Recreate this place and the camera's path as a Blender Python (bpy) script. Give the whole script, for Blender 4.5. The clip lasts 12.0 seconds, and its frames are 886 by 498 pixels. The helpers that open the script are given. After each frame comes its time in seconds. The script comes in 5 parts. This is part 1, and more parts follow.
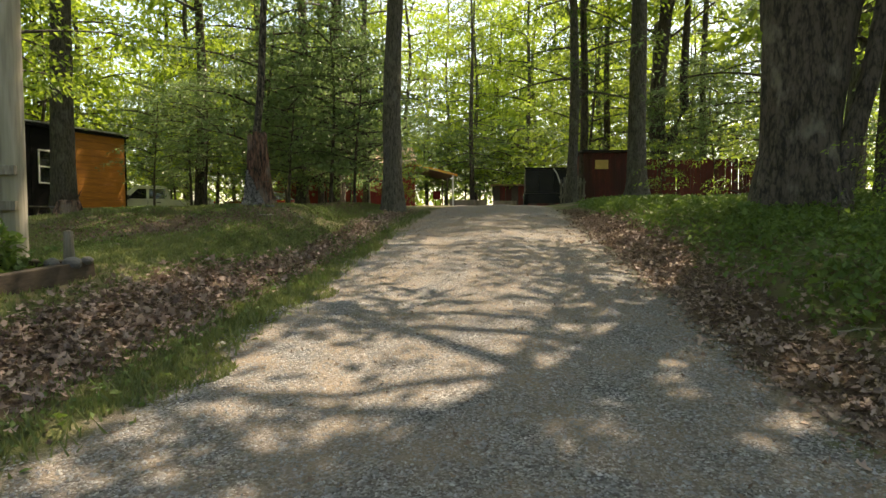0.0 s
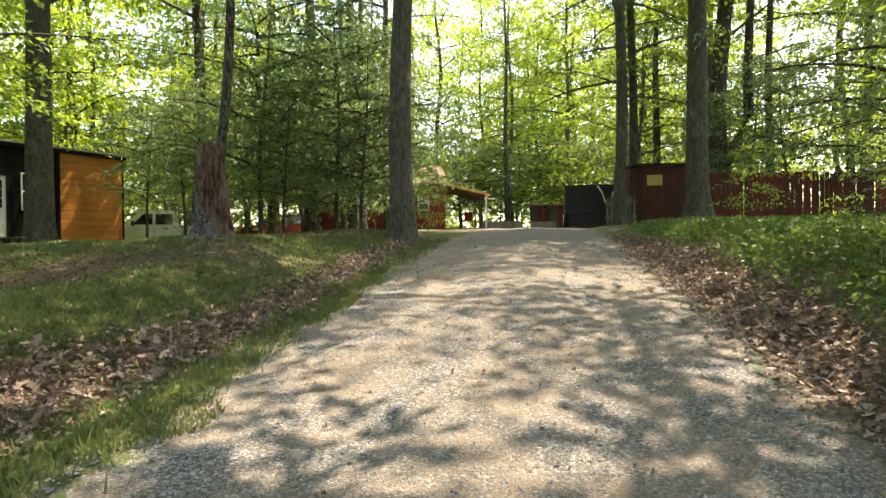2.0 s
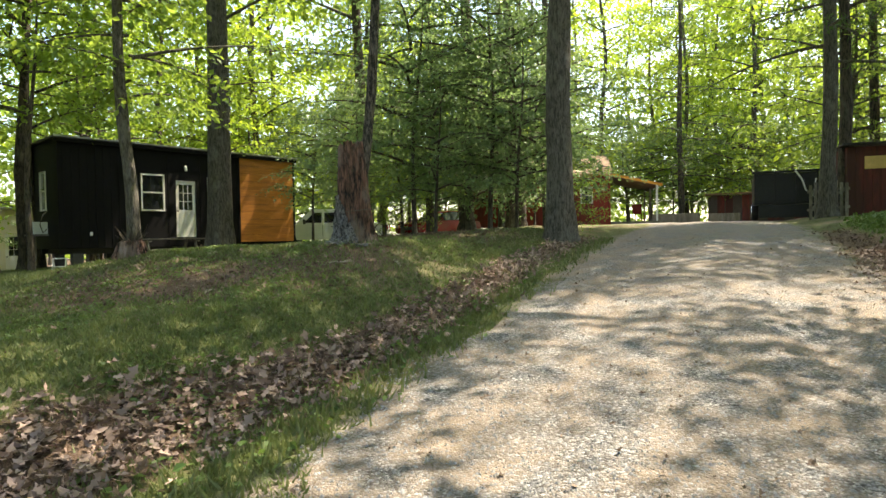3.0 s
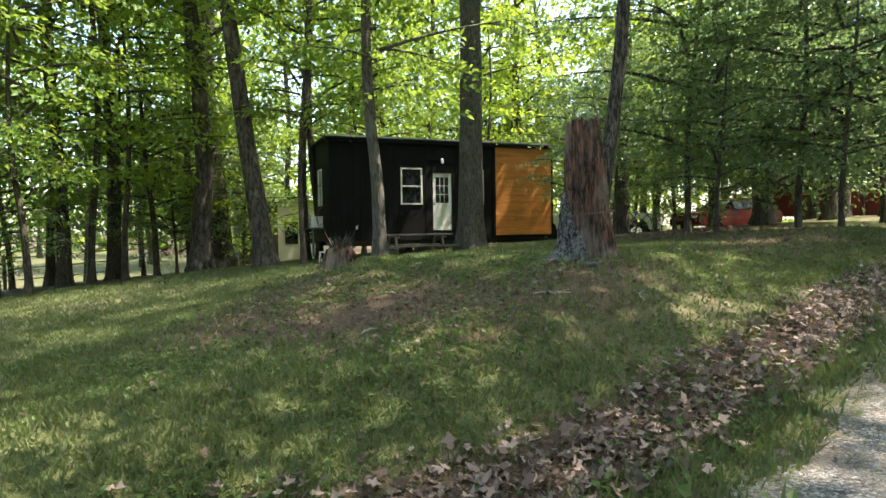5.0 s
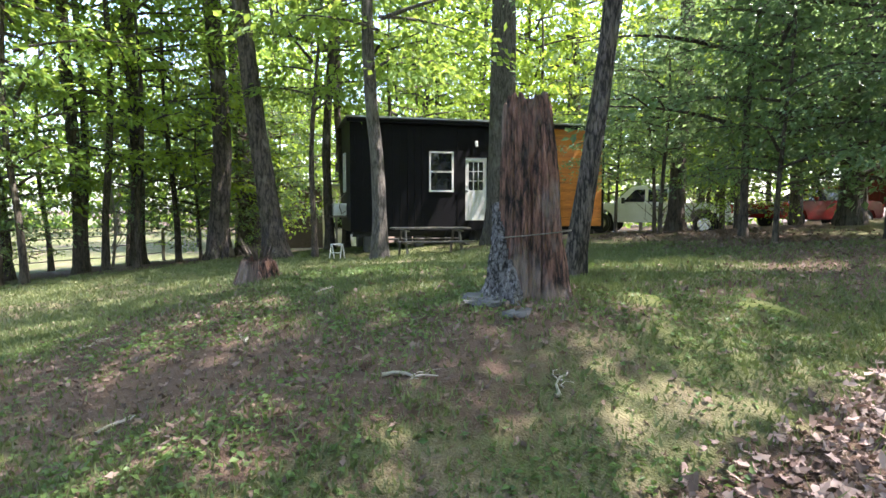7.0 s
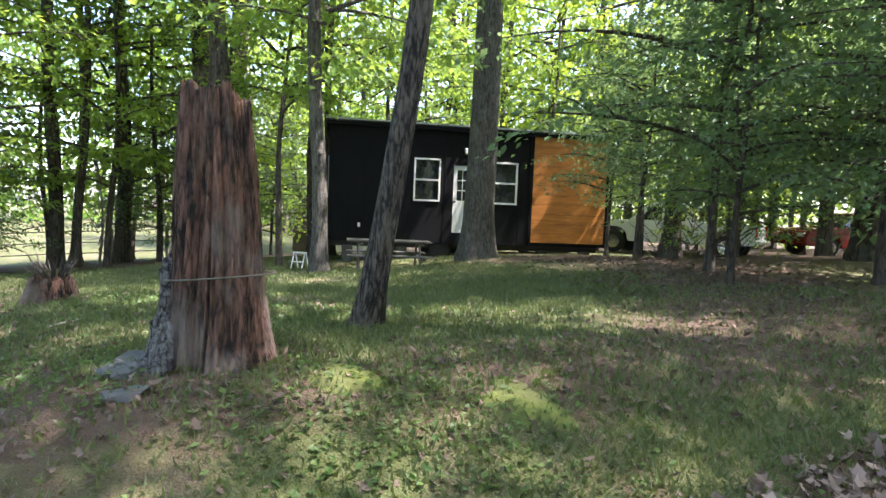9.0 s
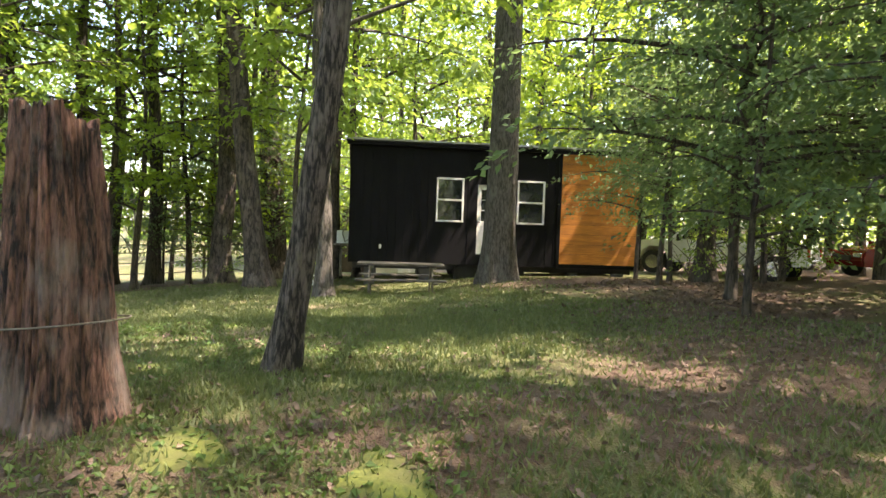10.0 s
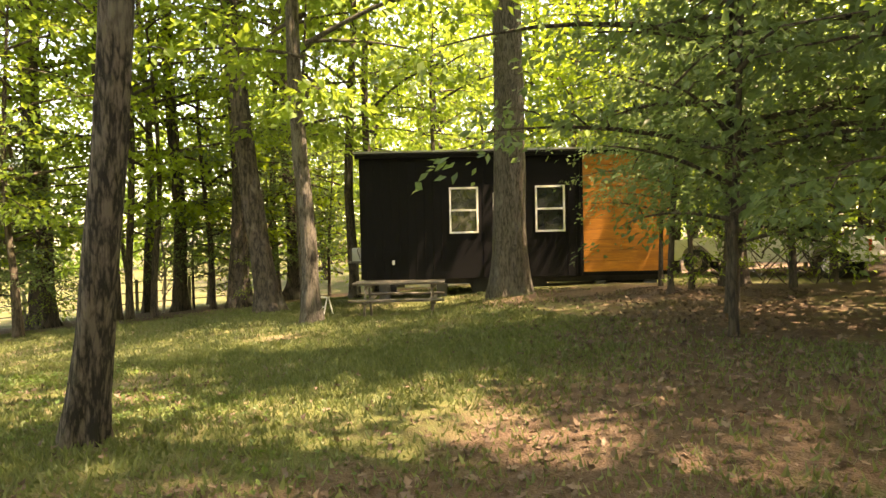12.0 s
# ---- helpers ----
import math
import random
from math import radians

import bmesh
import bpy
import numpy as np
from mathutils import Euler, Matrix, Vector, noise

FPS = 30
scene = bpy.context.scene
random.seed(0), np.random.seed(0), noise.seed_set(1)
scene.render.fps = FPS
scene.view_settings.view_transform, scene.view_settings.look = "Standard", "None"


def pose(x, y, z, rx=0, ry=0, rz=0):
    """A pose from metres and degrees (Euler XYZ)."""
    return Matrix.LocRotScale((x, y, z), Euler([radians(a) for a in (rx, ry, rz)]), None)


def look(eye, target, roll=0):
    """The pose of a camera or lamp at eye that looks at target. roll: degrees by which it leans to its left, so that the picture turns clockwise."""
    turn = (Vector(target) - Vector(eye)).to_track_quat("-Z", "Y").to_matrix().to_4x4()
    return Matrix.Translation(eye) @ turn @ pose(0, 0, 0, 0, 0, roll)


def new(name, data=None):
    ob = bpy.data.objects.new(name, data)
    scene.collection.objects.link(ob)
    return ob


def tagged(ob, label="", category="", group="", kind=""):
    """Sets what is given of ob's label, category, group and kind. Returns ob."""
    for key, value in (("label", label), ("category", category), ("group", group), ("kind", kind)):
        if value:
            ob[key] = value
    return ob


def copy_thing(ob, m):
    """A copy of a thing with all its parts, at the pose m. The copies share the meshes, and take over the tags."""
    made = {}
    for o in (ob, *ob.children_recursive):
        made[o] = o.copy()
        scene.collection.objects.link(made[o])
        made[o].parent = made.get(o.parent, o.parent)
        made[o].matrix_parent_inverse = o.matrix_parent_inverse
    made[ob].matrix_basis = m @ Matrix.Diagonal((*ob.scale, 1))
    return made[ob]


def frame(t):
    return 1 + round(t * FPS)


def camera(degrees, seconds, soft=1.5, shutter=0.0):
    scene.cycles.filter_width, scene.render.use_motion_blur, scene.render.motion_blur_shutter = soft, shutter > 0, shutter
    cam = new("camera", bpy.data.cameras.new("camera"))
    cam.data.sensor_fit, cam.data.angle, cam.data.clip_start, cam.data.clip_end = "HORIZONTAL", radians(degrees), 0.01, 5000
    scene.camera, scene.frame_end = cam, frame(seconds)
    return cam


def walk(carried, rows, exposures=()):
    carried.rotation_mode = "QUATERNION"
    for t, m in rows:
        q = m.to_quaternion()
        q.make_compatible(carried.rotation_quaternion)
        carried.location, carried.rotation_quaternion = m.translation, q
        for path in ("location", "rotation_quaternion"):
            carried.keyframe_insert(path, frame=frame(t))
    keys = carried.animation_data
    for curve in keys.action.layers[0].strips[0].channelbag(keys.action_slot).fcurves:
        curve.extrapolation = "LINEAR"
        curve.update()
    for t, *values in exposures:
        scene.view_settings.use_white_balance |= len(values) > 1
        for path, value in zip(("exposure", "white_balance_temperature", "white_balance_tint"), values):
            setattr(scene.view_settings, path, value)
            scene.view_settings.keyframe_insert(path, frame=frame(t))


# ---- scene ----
cam = camera(72.5, 12.0)
PATH = [
    (0, (0.005, -0.124, 1.463), (0.012, 1.874, 1.372), -0.1),
    (0.5, (-0.025, 0.662, 1.562), (0.01, 2.66, 1.485), 0.2),
    (1, (0.171, 1.5, 1.618), (0.216, 3.498, 1.558), 0.2),
    (1.5, (0.317, 2.295, 1.652), (0.32, 4.295, 1.614), -0.2),
    (2, (0.429, 3.047, 1.705), (0.307, 5.044, 1.68), -0.6),
    (2.5, (0.504, 3.639, 1.78), (0.153, 5.608, 1.751), -0.8),
    (3, (0.377, 4.208, 1.867), (-0.268, 6.1, 1.825), -1.0),
    (3.5, (0.26, 4.769, 1.92), (-0.679, 6.533, 1.858), -1.1),
    (5.5, (-0.439, 7.071, 2.202), (-1.903, 8.432, 2.118), -0.7),
    (6, (-0.575, 7.723, 2.24), (-2.08, 9.036, 2.138), -0.6),
    (6.5, (-0.594, 8.274, 2.355), (-2.135, 9.542, 2.23), -0.4),
    (8.5, (-0.359, 10.75, 2.605), (-2.004, 11.879, 2.463), 1.9),
    (9, (-0.321, 11.337, 2.648), (-1.997, 12.42, 2.521), 2.4),
    (9.5, (-0.345, 11.846, 2.698), (-2.065, 12.862, 2.596), 2.4),
    (10, (-0.381, 12.328, 2.751), (-2.148, 13.263, 2.678), 2.0),
    (10.5, (-0.475, 12.759, 2.791), (-2.281, 13.618, 2.746), 1.4),
    (11, (-0.324, 13.225, 2.908), (-2.169, 13.995, 2.859), 0.7),
    (11.5, (-0.372, 13.584, 2.922), (-2.235, 14.308, 2.868), -0.0),
    (12, (-0.523, 13.837, 2.875), (-2.377, 14.585, 2.828), -1.2),
]
walk(cam, [(t, look(eye, target, roll)) for t, eye, target, roll in PATH],
     [(0, 1.15, 8900, 10), (0.6, 1.4, 8800, 10), (2, 1.75, 8500, 9), (3.5, 1.75, 7600, 7), (5.5, 2.15, 6700, 12), (6, 2.4, 6300, 20), (8.5, 2.35, 6200, 21), (9, 2.35, 6200, 21), (10.5, 2.5, 8800, 22), (12, 2.55, 11800, 22)])

# ---- world and sun ----
SUN_AZ, SUN_EL = 48.0, 61.0   # degrees: from +x towards +y, and above the horizon
world = bpy.data.worlds.new("sky")
scene.world = world
world.use_nodes = True
wn = world.node_tree.nodes
sky = wn.new("ShaderNodeTexSky")
sky.sky_type, sky.sun_disc = "NISHITA", False
sky.sun_elevation, sky.sun_rotation = radians(SUN_EL), radians(90 - SUN_AZ)
sky.air_density, sky.dust_density = 1.0, 1.5
world.node_tree.links.new(sky.outputs[0], wn["Background"].inputs[0])
wn["Background"].inputs[1].default_value = 0.2
sun_data = bpy.data.lights.new("sun", "SUN")
sun_data.energy, sun_data.angle, sun_data.color = 5.0, radians(0.55), (1.0, 0.93, 0.82)
sun = new("sun", sun_data)
ca, sa, ce, se = math.cos(radians(SUN_AZ)), math.sin(radians(SUN_AZ)), math.cos(radians(SUN_EL)), math.sin(radians(SUN_EL))
sun.matrix_world = look((60 * ca * ce, 60 * sa * ce, 60 * se), (0, 0, 0))


# ---- materials ----
def shader(name):
    m = bpy.data.materials.new(name)
    m.use_nodes = True
    return m, m.node_tree.nodes, m.node_tree.links, m.node_tree.nodes["Principled BSDF"]


def coords(nodes, links, scale=(1, 1, 1), local=True):
    tc, mp = nodes.new("ShaderNodeTexCoord"), nodes.new("ShaderNodeMapping")
    mp.inputs["Scale"].default_value = scale
    links.new(tc.outputs["Object" if local else "Generated"], mp.inputs[0])
    return mp.outputs[0]


def noise_tex(nodes, links, vec, scale, detail=4.0, rough=0.6):
    n = nodes.new("ShaderNodeTexNoise")
    n.inputs["Scale"].default_value, n.inputs["Detail"].default_value, n.inputs["Roughness"].default_value = scale, detail, rough
    links.new(vec, n.inputs["Vector"])
    return n.outputs["Fac"]


def ramp(nodes, links, fac, stops):
    r = nodes.new("ShaderNodeValToRGB")
    while len(r.color_ramp.elements) < len(stops):
        r.color_ramp.elements.new(0.5)
    for e, (p, c) in zip(r.color_ramp.elements, stops):
        e.position, e.color = p, (*c, 1) if len(c) == 3 else c
    links.new(fac, r.inputs[0])
    return r.outputs[0]


def mix(nodes, links, fac, a, b, blend="MIX"):
    m = nodes.new("ShaderNodeMix")
    m.data_type, m.blend_type = "RGBA", blend
    for sock, v in ((m.inputs[0], fac), (m.inputs[6], a), (m.inputs[7], b)):
        if hasattr(v, "is_linked"):
            links.new(v, sock)
        else:
            sock.default_value = v if isinstance(v, (int, float)) else (*v, 1)
    return m.outputs[2]


def calc(nodes, links, op, a, b=0.0, c=0.0):
    m = nodes.new("ShaderNodeMath")
    m.operation = op
    for sock, v in zip(m.inputs, (a, b, c)):
        if hasattr(v, "is_linked"):
            links.new(v, sock)
        else:
            sock.default_value = v
    return m.outputs[0]


def bumped(nodes, links, bsdf, height, strength=0.4, distance=0.02):
    b = nodes.new("ShaderNodeBump")
    b.inputs["Strength"].default_value, b.inputs["Distance"].default_value = strength, distance
    links.new(height, b.inputs["Height"])
    links.new(b.outputs[0], bsdf.inputs["Normal"])


def surface(name, low, high, scale=(1, 1, 1), fine=12.0, coarse=1.6, rough=0.8, metal=0.0, bump=0.3, depth=0.01, dirt=None, spec=0.5):
    """A worn surface: grain between two colours, larger stains, relief."""
    m, n, l, bsdf = shader(name)
    v = coords(n, l, scale)
    f, c = noise_tex(n, l, v, fine, 6), noise_tex(n, l, v, coarse, 3)
    col = ramp(n, l, f, [(0.3, low), (0.7, high)])
    stain = ramp(n, l, c, [(0.42, (0, 0, 0)), (0.62, (1, 1, 1))])
    col = mix(n, l, stain, col, dirt or tuple(0.5 * a + 0.35 * b for a, b in zip(low, high)))
    l.new(col, bsdf.inputs["Base Color"])
    bsdf.inputs["Roughness"].default_value, bsdf.inputs["Metallic"].default_value = rough, metal
    bsdf.inputs["Specular IOR Level"].default_value = spec
    if bump:
        bumped(n, l, bsdf, f, bump, depth)
    return m


def leafy(name, dark, light, glow, part=0.45, rough=0.5):
    """A leaf: each one of its own tone, shining through in the sun."""
    m, n, l, bsdf = shader(name)
    g = n.new("ShaderNodeNewGeometry")
    big = noise_tex(n, l, coords(n, l), 0.5, 2)
    t = calc(n, l, "ADD", calc(n, l, "MULTIPLY", g.outputs["Random Per Island"], 0.65), calc(n, l, "MULTIPLY", big, 0.45))
    col = ramp(n, l, t, [(0.15, dark), (0.85, light)])
    l.new(col, bsdf.inputs["Base Color"])
    bsdf.inputs["Roughness"].default_value = rough
    bsdf.inputs["Specular IOR Level"].default_value = 0.35
    tr = n.new("ShaderNodeBsdfTranslucent")
    l.new(mix(n, l, 0.55, col, glow), tr.inputs[0])
    ms = n.new("ShaderNodeMixShader")
    ms.inputs[0].default_value = part
    l.new(bsdf.outputs[0], ms.inputs[1])
    l.new(tr.outputs[0], ms.inputs[2])
    l.new(ms.outputs[0], n["Material Output"].inputs[0])
    return m


def bark(name, dark, light, patch, stretch=0.2, scale=17.0, strength=0.9, low=0.45, high=0.64, cover=0.56):
    m, n, l, bsdf = shader(name)
    v = coords(n, l, (1, 1, stretch))
    f = noise_tex(n, l, v, scale, 7, 0.7)
    vo = n.new("ShaderNodeTexVoronoi")
    vo.feature, vo.inputs["Scale"].default_value = "DISTANCE_TO_EDGE", scale * 1.4
    l.new(v, vo.inputs["Vector"])
    ridge = calc(n, l, "MULTIPLY_ADD", calc(n, l, "MINIMUM", vo.outputs["Distance"], 0.2), 0.5, f)
    col = ramp(n, l, ridge, [(low, dark), (high, light)])
    lich = ramp(n, l, noise_tex(n, l, coords(n, l, (1, 1, 0.6)), 2.6, 5), [(cover, (0, 0, 0)), (cover + 0.12, (1, 1, 1))])
    l.new(mix(n, l, calc(n, l, "MULTIPLY", lich, 0.7), col, patch), bsdf.inputs["Base Color"])
    bsdf.inputs["Roughness"].default_value = 0.9
    bumped(n, l, bsdf, ridge, strength, 0.07)
    return m


BARK_GREY = bark("bark_grey", (0.034, 0.03, 0.026), (0.125, 0.113, 0.098), (0.17, 0.17, 0.15), scale=26.0, strength=0.7)
BARK_DARK = bark("bark_dark", (0.022, 0.018, 0.014), (0.1, 0.08, 0.063), (0.13, 0.135, 0.1))
BARK_OLD = bark("bark_old", (0.018, 0.015, 0.012), (0.105, 0.084, 0.07), (0.24, 0.215, 0.18), 0.3, 11.0, 1.0)
DEADWOOD = bark("dead_wood", (0.011, 0.0065, 0.005), (0.25, 0.13, 0.092), (0.27, 0.22, 0.19), 0.2, 19.0, 1.0, 0.45, 0.69, 0.5)
BARK_SILVER = bark("bark_silver", (0.02, 0.019, 0.02), (0.3, 0.29, 0.3), (0.36, 0.35, 0.36), 0.5, 30.0, 1.0, 0.46, 0.66)
BARK_RIDGED = bark("bark_ridged", (0.012, 0.01, 0.008), (0.15, 0.125, 0.104), (0.17, 0.16, 0.135), 0.22, 24.0, 1.0, 0.49, 0.66)
LEAF_BRIGHT = leafy("leaf_bright", (0.06, 0.13, 0.025), (0.16, 0.27, 0.045), (0.6, 0.75, 0.07), 0.55)
LEAF_MID = leafy("leaf_mid", (0.05, 0.115, 0.028), (0.135, 0.245, 0.05), (0.55, 0.7, 0.1), 0.52)
LEAF_DARK = leafy("leaf_dark", (0.06, 0.125, 0.045), (0.15, 0.24, 0.08), (0.5, 0.65, 0.16), 0.58)
# dark-green leaf, with thicket shade and bluish sky sheen mixed into its colour
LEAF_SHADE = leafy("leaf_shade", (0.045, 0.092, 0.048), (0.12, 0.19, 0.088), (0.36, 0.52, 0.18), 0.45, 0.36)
NEEDLE = leafy("needle", (0.02, 0.055, 0.018), (0.06, 0.12, 0.03), (0.2, 0.32, 0.05), 0.3)
GRASS = leafy("grass_blade", (0.053, 0.083, 0.035), (0.143, 0.17, 0.07), (0.3, 0.36, 0.1), 0.3)
COVER = leafy("ground_cover_leaf", (0.032, 0.078, 0.022), (0.105, 0.165, 0.045), (0.26, 0.4, 0.07), 0.32)
# one dry leaf twice: LITTER darkened as in shade, FALLEN lightened as if sunlit
LITTER = leafy("shaded_leaf_litter", (0.04, 0.026, 0.02), (0.19, 0.135, 0.105), (0.25, 0.16, 0.1), 0.1, 0.65)
FALLEN = leafy("fallen_leaf", (0.06, 0.038, 0.032), (0.36, 0.265, 0.23), (0.35, 0.22, 0.14), 0.1, 0.6)
STONE = surface("gravel_stone", (0.05, 0.05, 0.054), (0.42, 0.42, 0.43), fine=30, coarse=8, rough=0.85, bump=0.2, depth=0.003)
BLACK_WALL = surface("black_steel_cladding", (0.004, 0.004, 0.005), (0.011, 0.011, 0.013), fine=40, coarse=1.2, rough=0.6, bump=0.08, depth=0.003, spec=0.12)
PLY = surface("orange_stained_board", (0.36, 0.125, 0.018), (0.58, 0.225, 0.035), (1.5, 10, 12), 3.0, 0.7, 0.6, bump=0.15, depth=0.004, dirt=(0.34, 0.125, 0.022))
WHITE = surface("white_paint", (0.68, 0.68, 0.66), (0.8, 0.8, 0.78), fine=20, coarse=1.5, rough=0.5, bump=0.05, depth=0.002)
CREAM = surface("cream_siding", (0.6, 0.55, 0.46), (0.72, 0.67, 0.57), fine=20, coarse=0.9, rough=0.6, bump=0.08, depth=0.002)
BROWN_WALL = surface("brown_siding", (0.045, 0.032, 0.026), (0.09, 0.066, 0.055), (1, 6, 1), 8, 0.8, 0.7, bump=0.15)
METAL_ROOF = surface("grey_metal", (0.3, 0.31, 0.32), (0.5, 0.51, 0.52), fine=15, coarse=2, rough=0.35, metal=0.85, bump=0.05, depth=0.002)
BROWN_ROOF = surface("rusty_brown_roof", (0.16, 0.085, 0.05), (0.36, 0.22, 0.13), fine=10, coarse=1.2, rough=0.6, bump=0.1)
RED_WALL = surface("barn_red_boards", (0.17, 0.018, 0.012), (0.3, 0.035, 0.022), (1, 1, 0.2), 14, 1.2, 0.75, bump=0.25, dirt=(0.12, 0.02, 0.014))
RED_FENCE = surface("weathered_red_boards", (0.085, 0.016, 0.012), (0.17, 0.03, 0.022), (1, 1, 0.2), 16, 1.5, 0.85, bump=0.3, dirt=(0.06, 0.02, 0.015))
OLD_WOOD = surface("weathered_grey_wood", (0.1, 0.085, 0.07), (0.3, 0.27, 0.23), (3, 3, 0.6), 12, 1.4, 0.85, bump=0.3, dirt=(0.11, 0.1, 0.075))
POLE_WOOD = surface("pole_wood", (0.2, 0.18, 0.15), (0.42, 0.39, 0.34), (1, 1, 0.08), 18, 1.4, 0.85, bump=0.3, dirt=(0.2, 0.19, 0.14))
TIE_WOOD = surface("dark_timber", (0.03, 0.022, 0.017), (0.1, 0.072, 0.055), (1, 1, 3), 10, 1.2, 0.9, bump=0.35)
TABLE_WOOD = surface("table_boards", (0.06, 0.052, 0.045), (0.17, 0.15, 0.13), (1, 12, 1), 6, 1.2, 0.8, bump=0.2)
DARK_METAL = surface("dark_frame_metal", (0.015, 0.015, 0.015), (0.05, 0.048, 0.045), fine=15, coarse=2, rough=0.55, metal=0.4, bump=0.1)
RUBBER = surface("tyre_rubber", (0.012, 0.012, 0.012), (0.03, 0.03, 0.03), fine=30, coarse=3, rough=0.8, bump=0.2)
CAR_WHITE = surface("white_car_paint", (0.66, 0.66, 0.65), (0.76, 0.76, 0.75), fine=6, coarse=0.8, rough=0.28, bump=0)
CAR_RED = surface("red_car_paint", (0.12, 0.008, 0.008), (0.18, 0.01, 0.01), fine=6, coarse=0.8, rough=0.25, bump=0)
CHROME = surface("bright_metal", (0.5, 0.5, 0.5), (0.65, 0.65, 0.65), fine=20, coarse=3, rough=0.25, metal=1.0, bump=0)
TARP = surface("black_trailer_paint", (0.006, 0.0065, 0.008), (0.016, 0.017, 0.02), fine=8, coarse=1.0, rough=0.45, bump=0.1, spec=0.3)
YELLOW_SIGN = surface("yellow_sign", (0.6, 0.38, 0.12), (0.75, 0.5, 0.18), fine=12, coarse=2, rough=0.6, bump=0.05)
ORANGE_TRIM = surface("orange_trim", (0.6, 0.25, 0.03), (0.75, 0.36, 0.06), fine=12, coarse=2, rough=0.6, bump=0.05)
RED_LAMP = surface("red_lamp_lens", (0.5, 0.01, 0.01), (0.6, 0.02, 0.02), fine=12, coarse=2, rough=0.2, bump=0)
DARK_INSIDE = surface("dark_interior", (0.012, 0.012, 0.012), (0.03, 0.028, 0.026), fine=6, coarse=1, rough=0.9, bump=0)
SLATE = surface("flat_grey_stone", (0.05, 0.05, 0.052), (0.15, 0.15, 0.155), fine=14, coarse=2, rough=0.85, bump=0.3)
MOSS = surface("moss", (0.055, 0.075, 0.016), (0.15, 0.17, 0.03), fine=30, coarse=4, rough=0.95, bump=0.6, dirt=(0.08, 0.085, 0.025))


def pane_glass():
    m, n, l, bsdf = shader("window_glass")
    bsdf.inputs["Base Color"].default_value = (0.02, 0.024, 0.026, 1)
    bsdf.inputs["Roughness"].default_value = 0.04
    bsdf.inputs["Specular IOR Level"].default_value = 0.6
    l.new(noise_tex(n, l, coords(n, l), 3.0, 2), bsdf.inputs["Coat Weight"])
    return m


GLASS = pane_glass()

# ---- shape of the ground ----
PROFILE_Y = (-40, 0, 6, 10, 13.5, 17, 21, 25, 30, 45, 90)
PROFILE_Z = (-3.5, -0.03, 0.58, 1.04, 1.40, 1.68, 1.93, 2.1, 2.22, 2.42, 2.6)


def smooth(a, b, v):
    t = np.clip((v - a) / (b - a), 0, 1)
    return t * t * (3 - 2 * t)


def centre(y):
    """Middle line of the drive."""
    return -0.15 + 0.1 * np.clip(y, -40, 26) + 0.02 * np.clip(np.asarray(y) - 26, 0, 20)


def half(y):
    return 1.95 + 2.6 * smooth(26, 38, np.asarray(y, float)) + 0.35 * (1 - smooth(1.0, 5.0, np.asarray(y, float)))


def height(x, y):
    x, y = np.asarray(x, float), np.asarray(y, float)
    road = sum(np.interp(y + d, PROFILE_Y, PROFILE_Z) for d in (-1.5, -0.75, 0, 0.75, 1.5)) / 5
    X, Y = np.clip(x, -34, 0) / 10, (np.clip(y, -2, 32) - 12) / 10
    lawn = 1.686 + 0.409 * X + 0.887 * Y - 0.068 * X * X + 0.137 * X * Y - 0.188 * Y * Y
    lawn = lawn + 0.18 * np.exp(-((x + 3.6) ** 2 + (y - 12.3) ** 2) / 6.8) + 0.217 * np.exp(-((x + 6.8) ** 2 + (y - 12) ** 2) / 4.8)
    lawn = lawn + 0.1 * np.exp(-((x + 3.58) ** 2 + (y - 11.9) ** 2) / 0.9) + 0.13 * np.exp(-((x + 7.02) ** 2 + (y - 11.33) ** 2) / 1.6)
    lawn = lawn - 0.17 * np.exp(-((x + 12.4) ** 2 + (y - 17.7) ** 2) / 2.2)
    lawn = lawn - 0.32 * np.exp(-((x + 14.6) ** 2 + (y - 18.3) ** 2) / 4.5) - 0.5 * np.exp(-((x + 10.3) ** 2 + (y - 29.5) ** 2) / 24)
    lawn = lawn + (road - lawn) * smooth(17, 23, y) * smooth(-8, -3.5, x)
    edge = centre(y) - half(y)
    side = 1 - smooth(-2.3, -0.35, x - edge)
    z = road * (1 - side) + lawn * side
    bank = smooth(0.1, 1.5, x - centre(y) - half(y)) * (0.46 * np.exp(-((y - 8) / 6.5) ** 2) + 0.16)
    z = z + bank + 0.2 * smooth(4.2, 9.0, x - centre(y)) * np.exp(-((y - 8) / 9) ** 2)
    crown = 0.05 * np.clip(1 - ((x - centre(y)) / half(y)) ** 2, 0, 1)
    ruts = -0.035 * (np.exp(-((x - centre(y) - 0.85) / 0.3) ** 2) + np.exp(-((x - centre(y) + 0.85) / 0.3) ** 2))
    wave = 0.02 * np.sin(1.7 * x + 0.6 * y) * np.sin(1.3 * y - 0.4 * x) + 0.012 * np.sin(4.1 * x + 1.1) * np.sin(3.7 * y)
    return z + crown + ruts + wave * np.where(np.abs(x - centre(y)) < half(y), 0.6, 1.4)


def ground(x, y):
    return float(height(x, y))


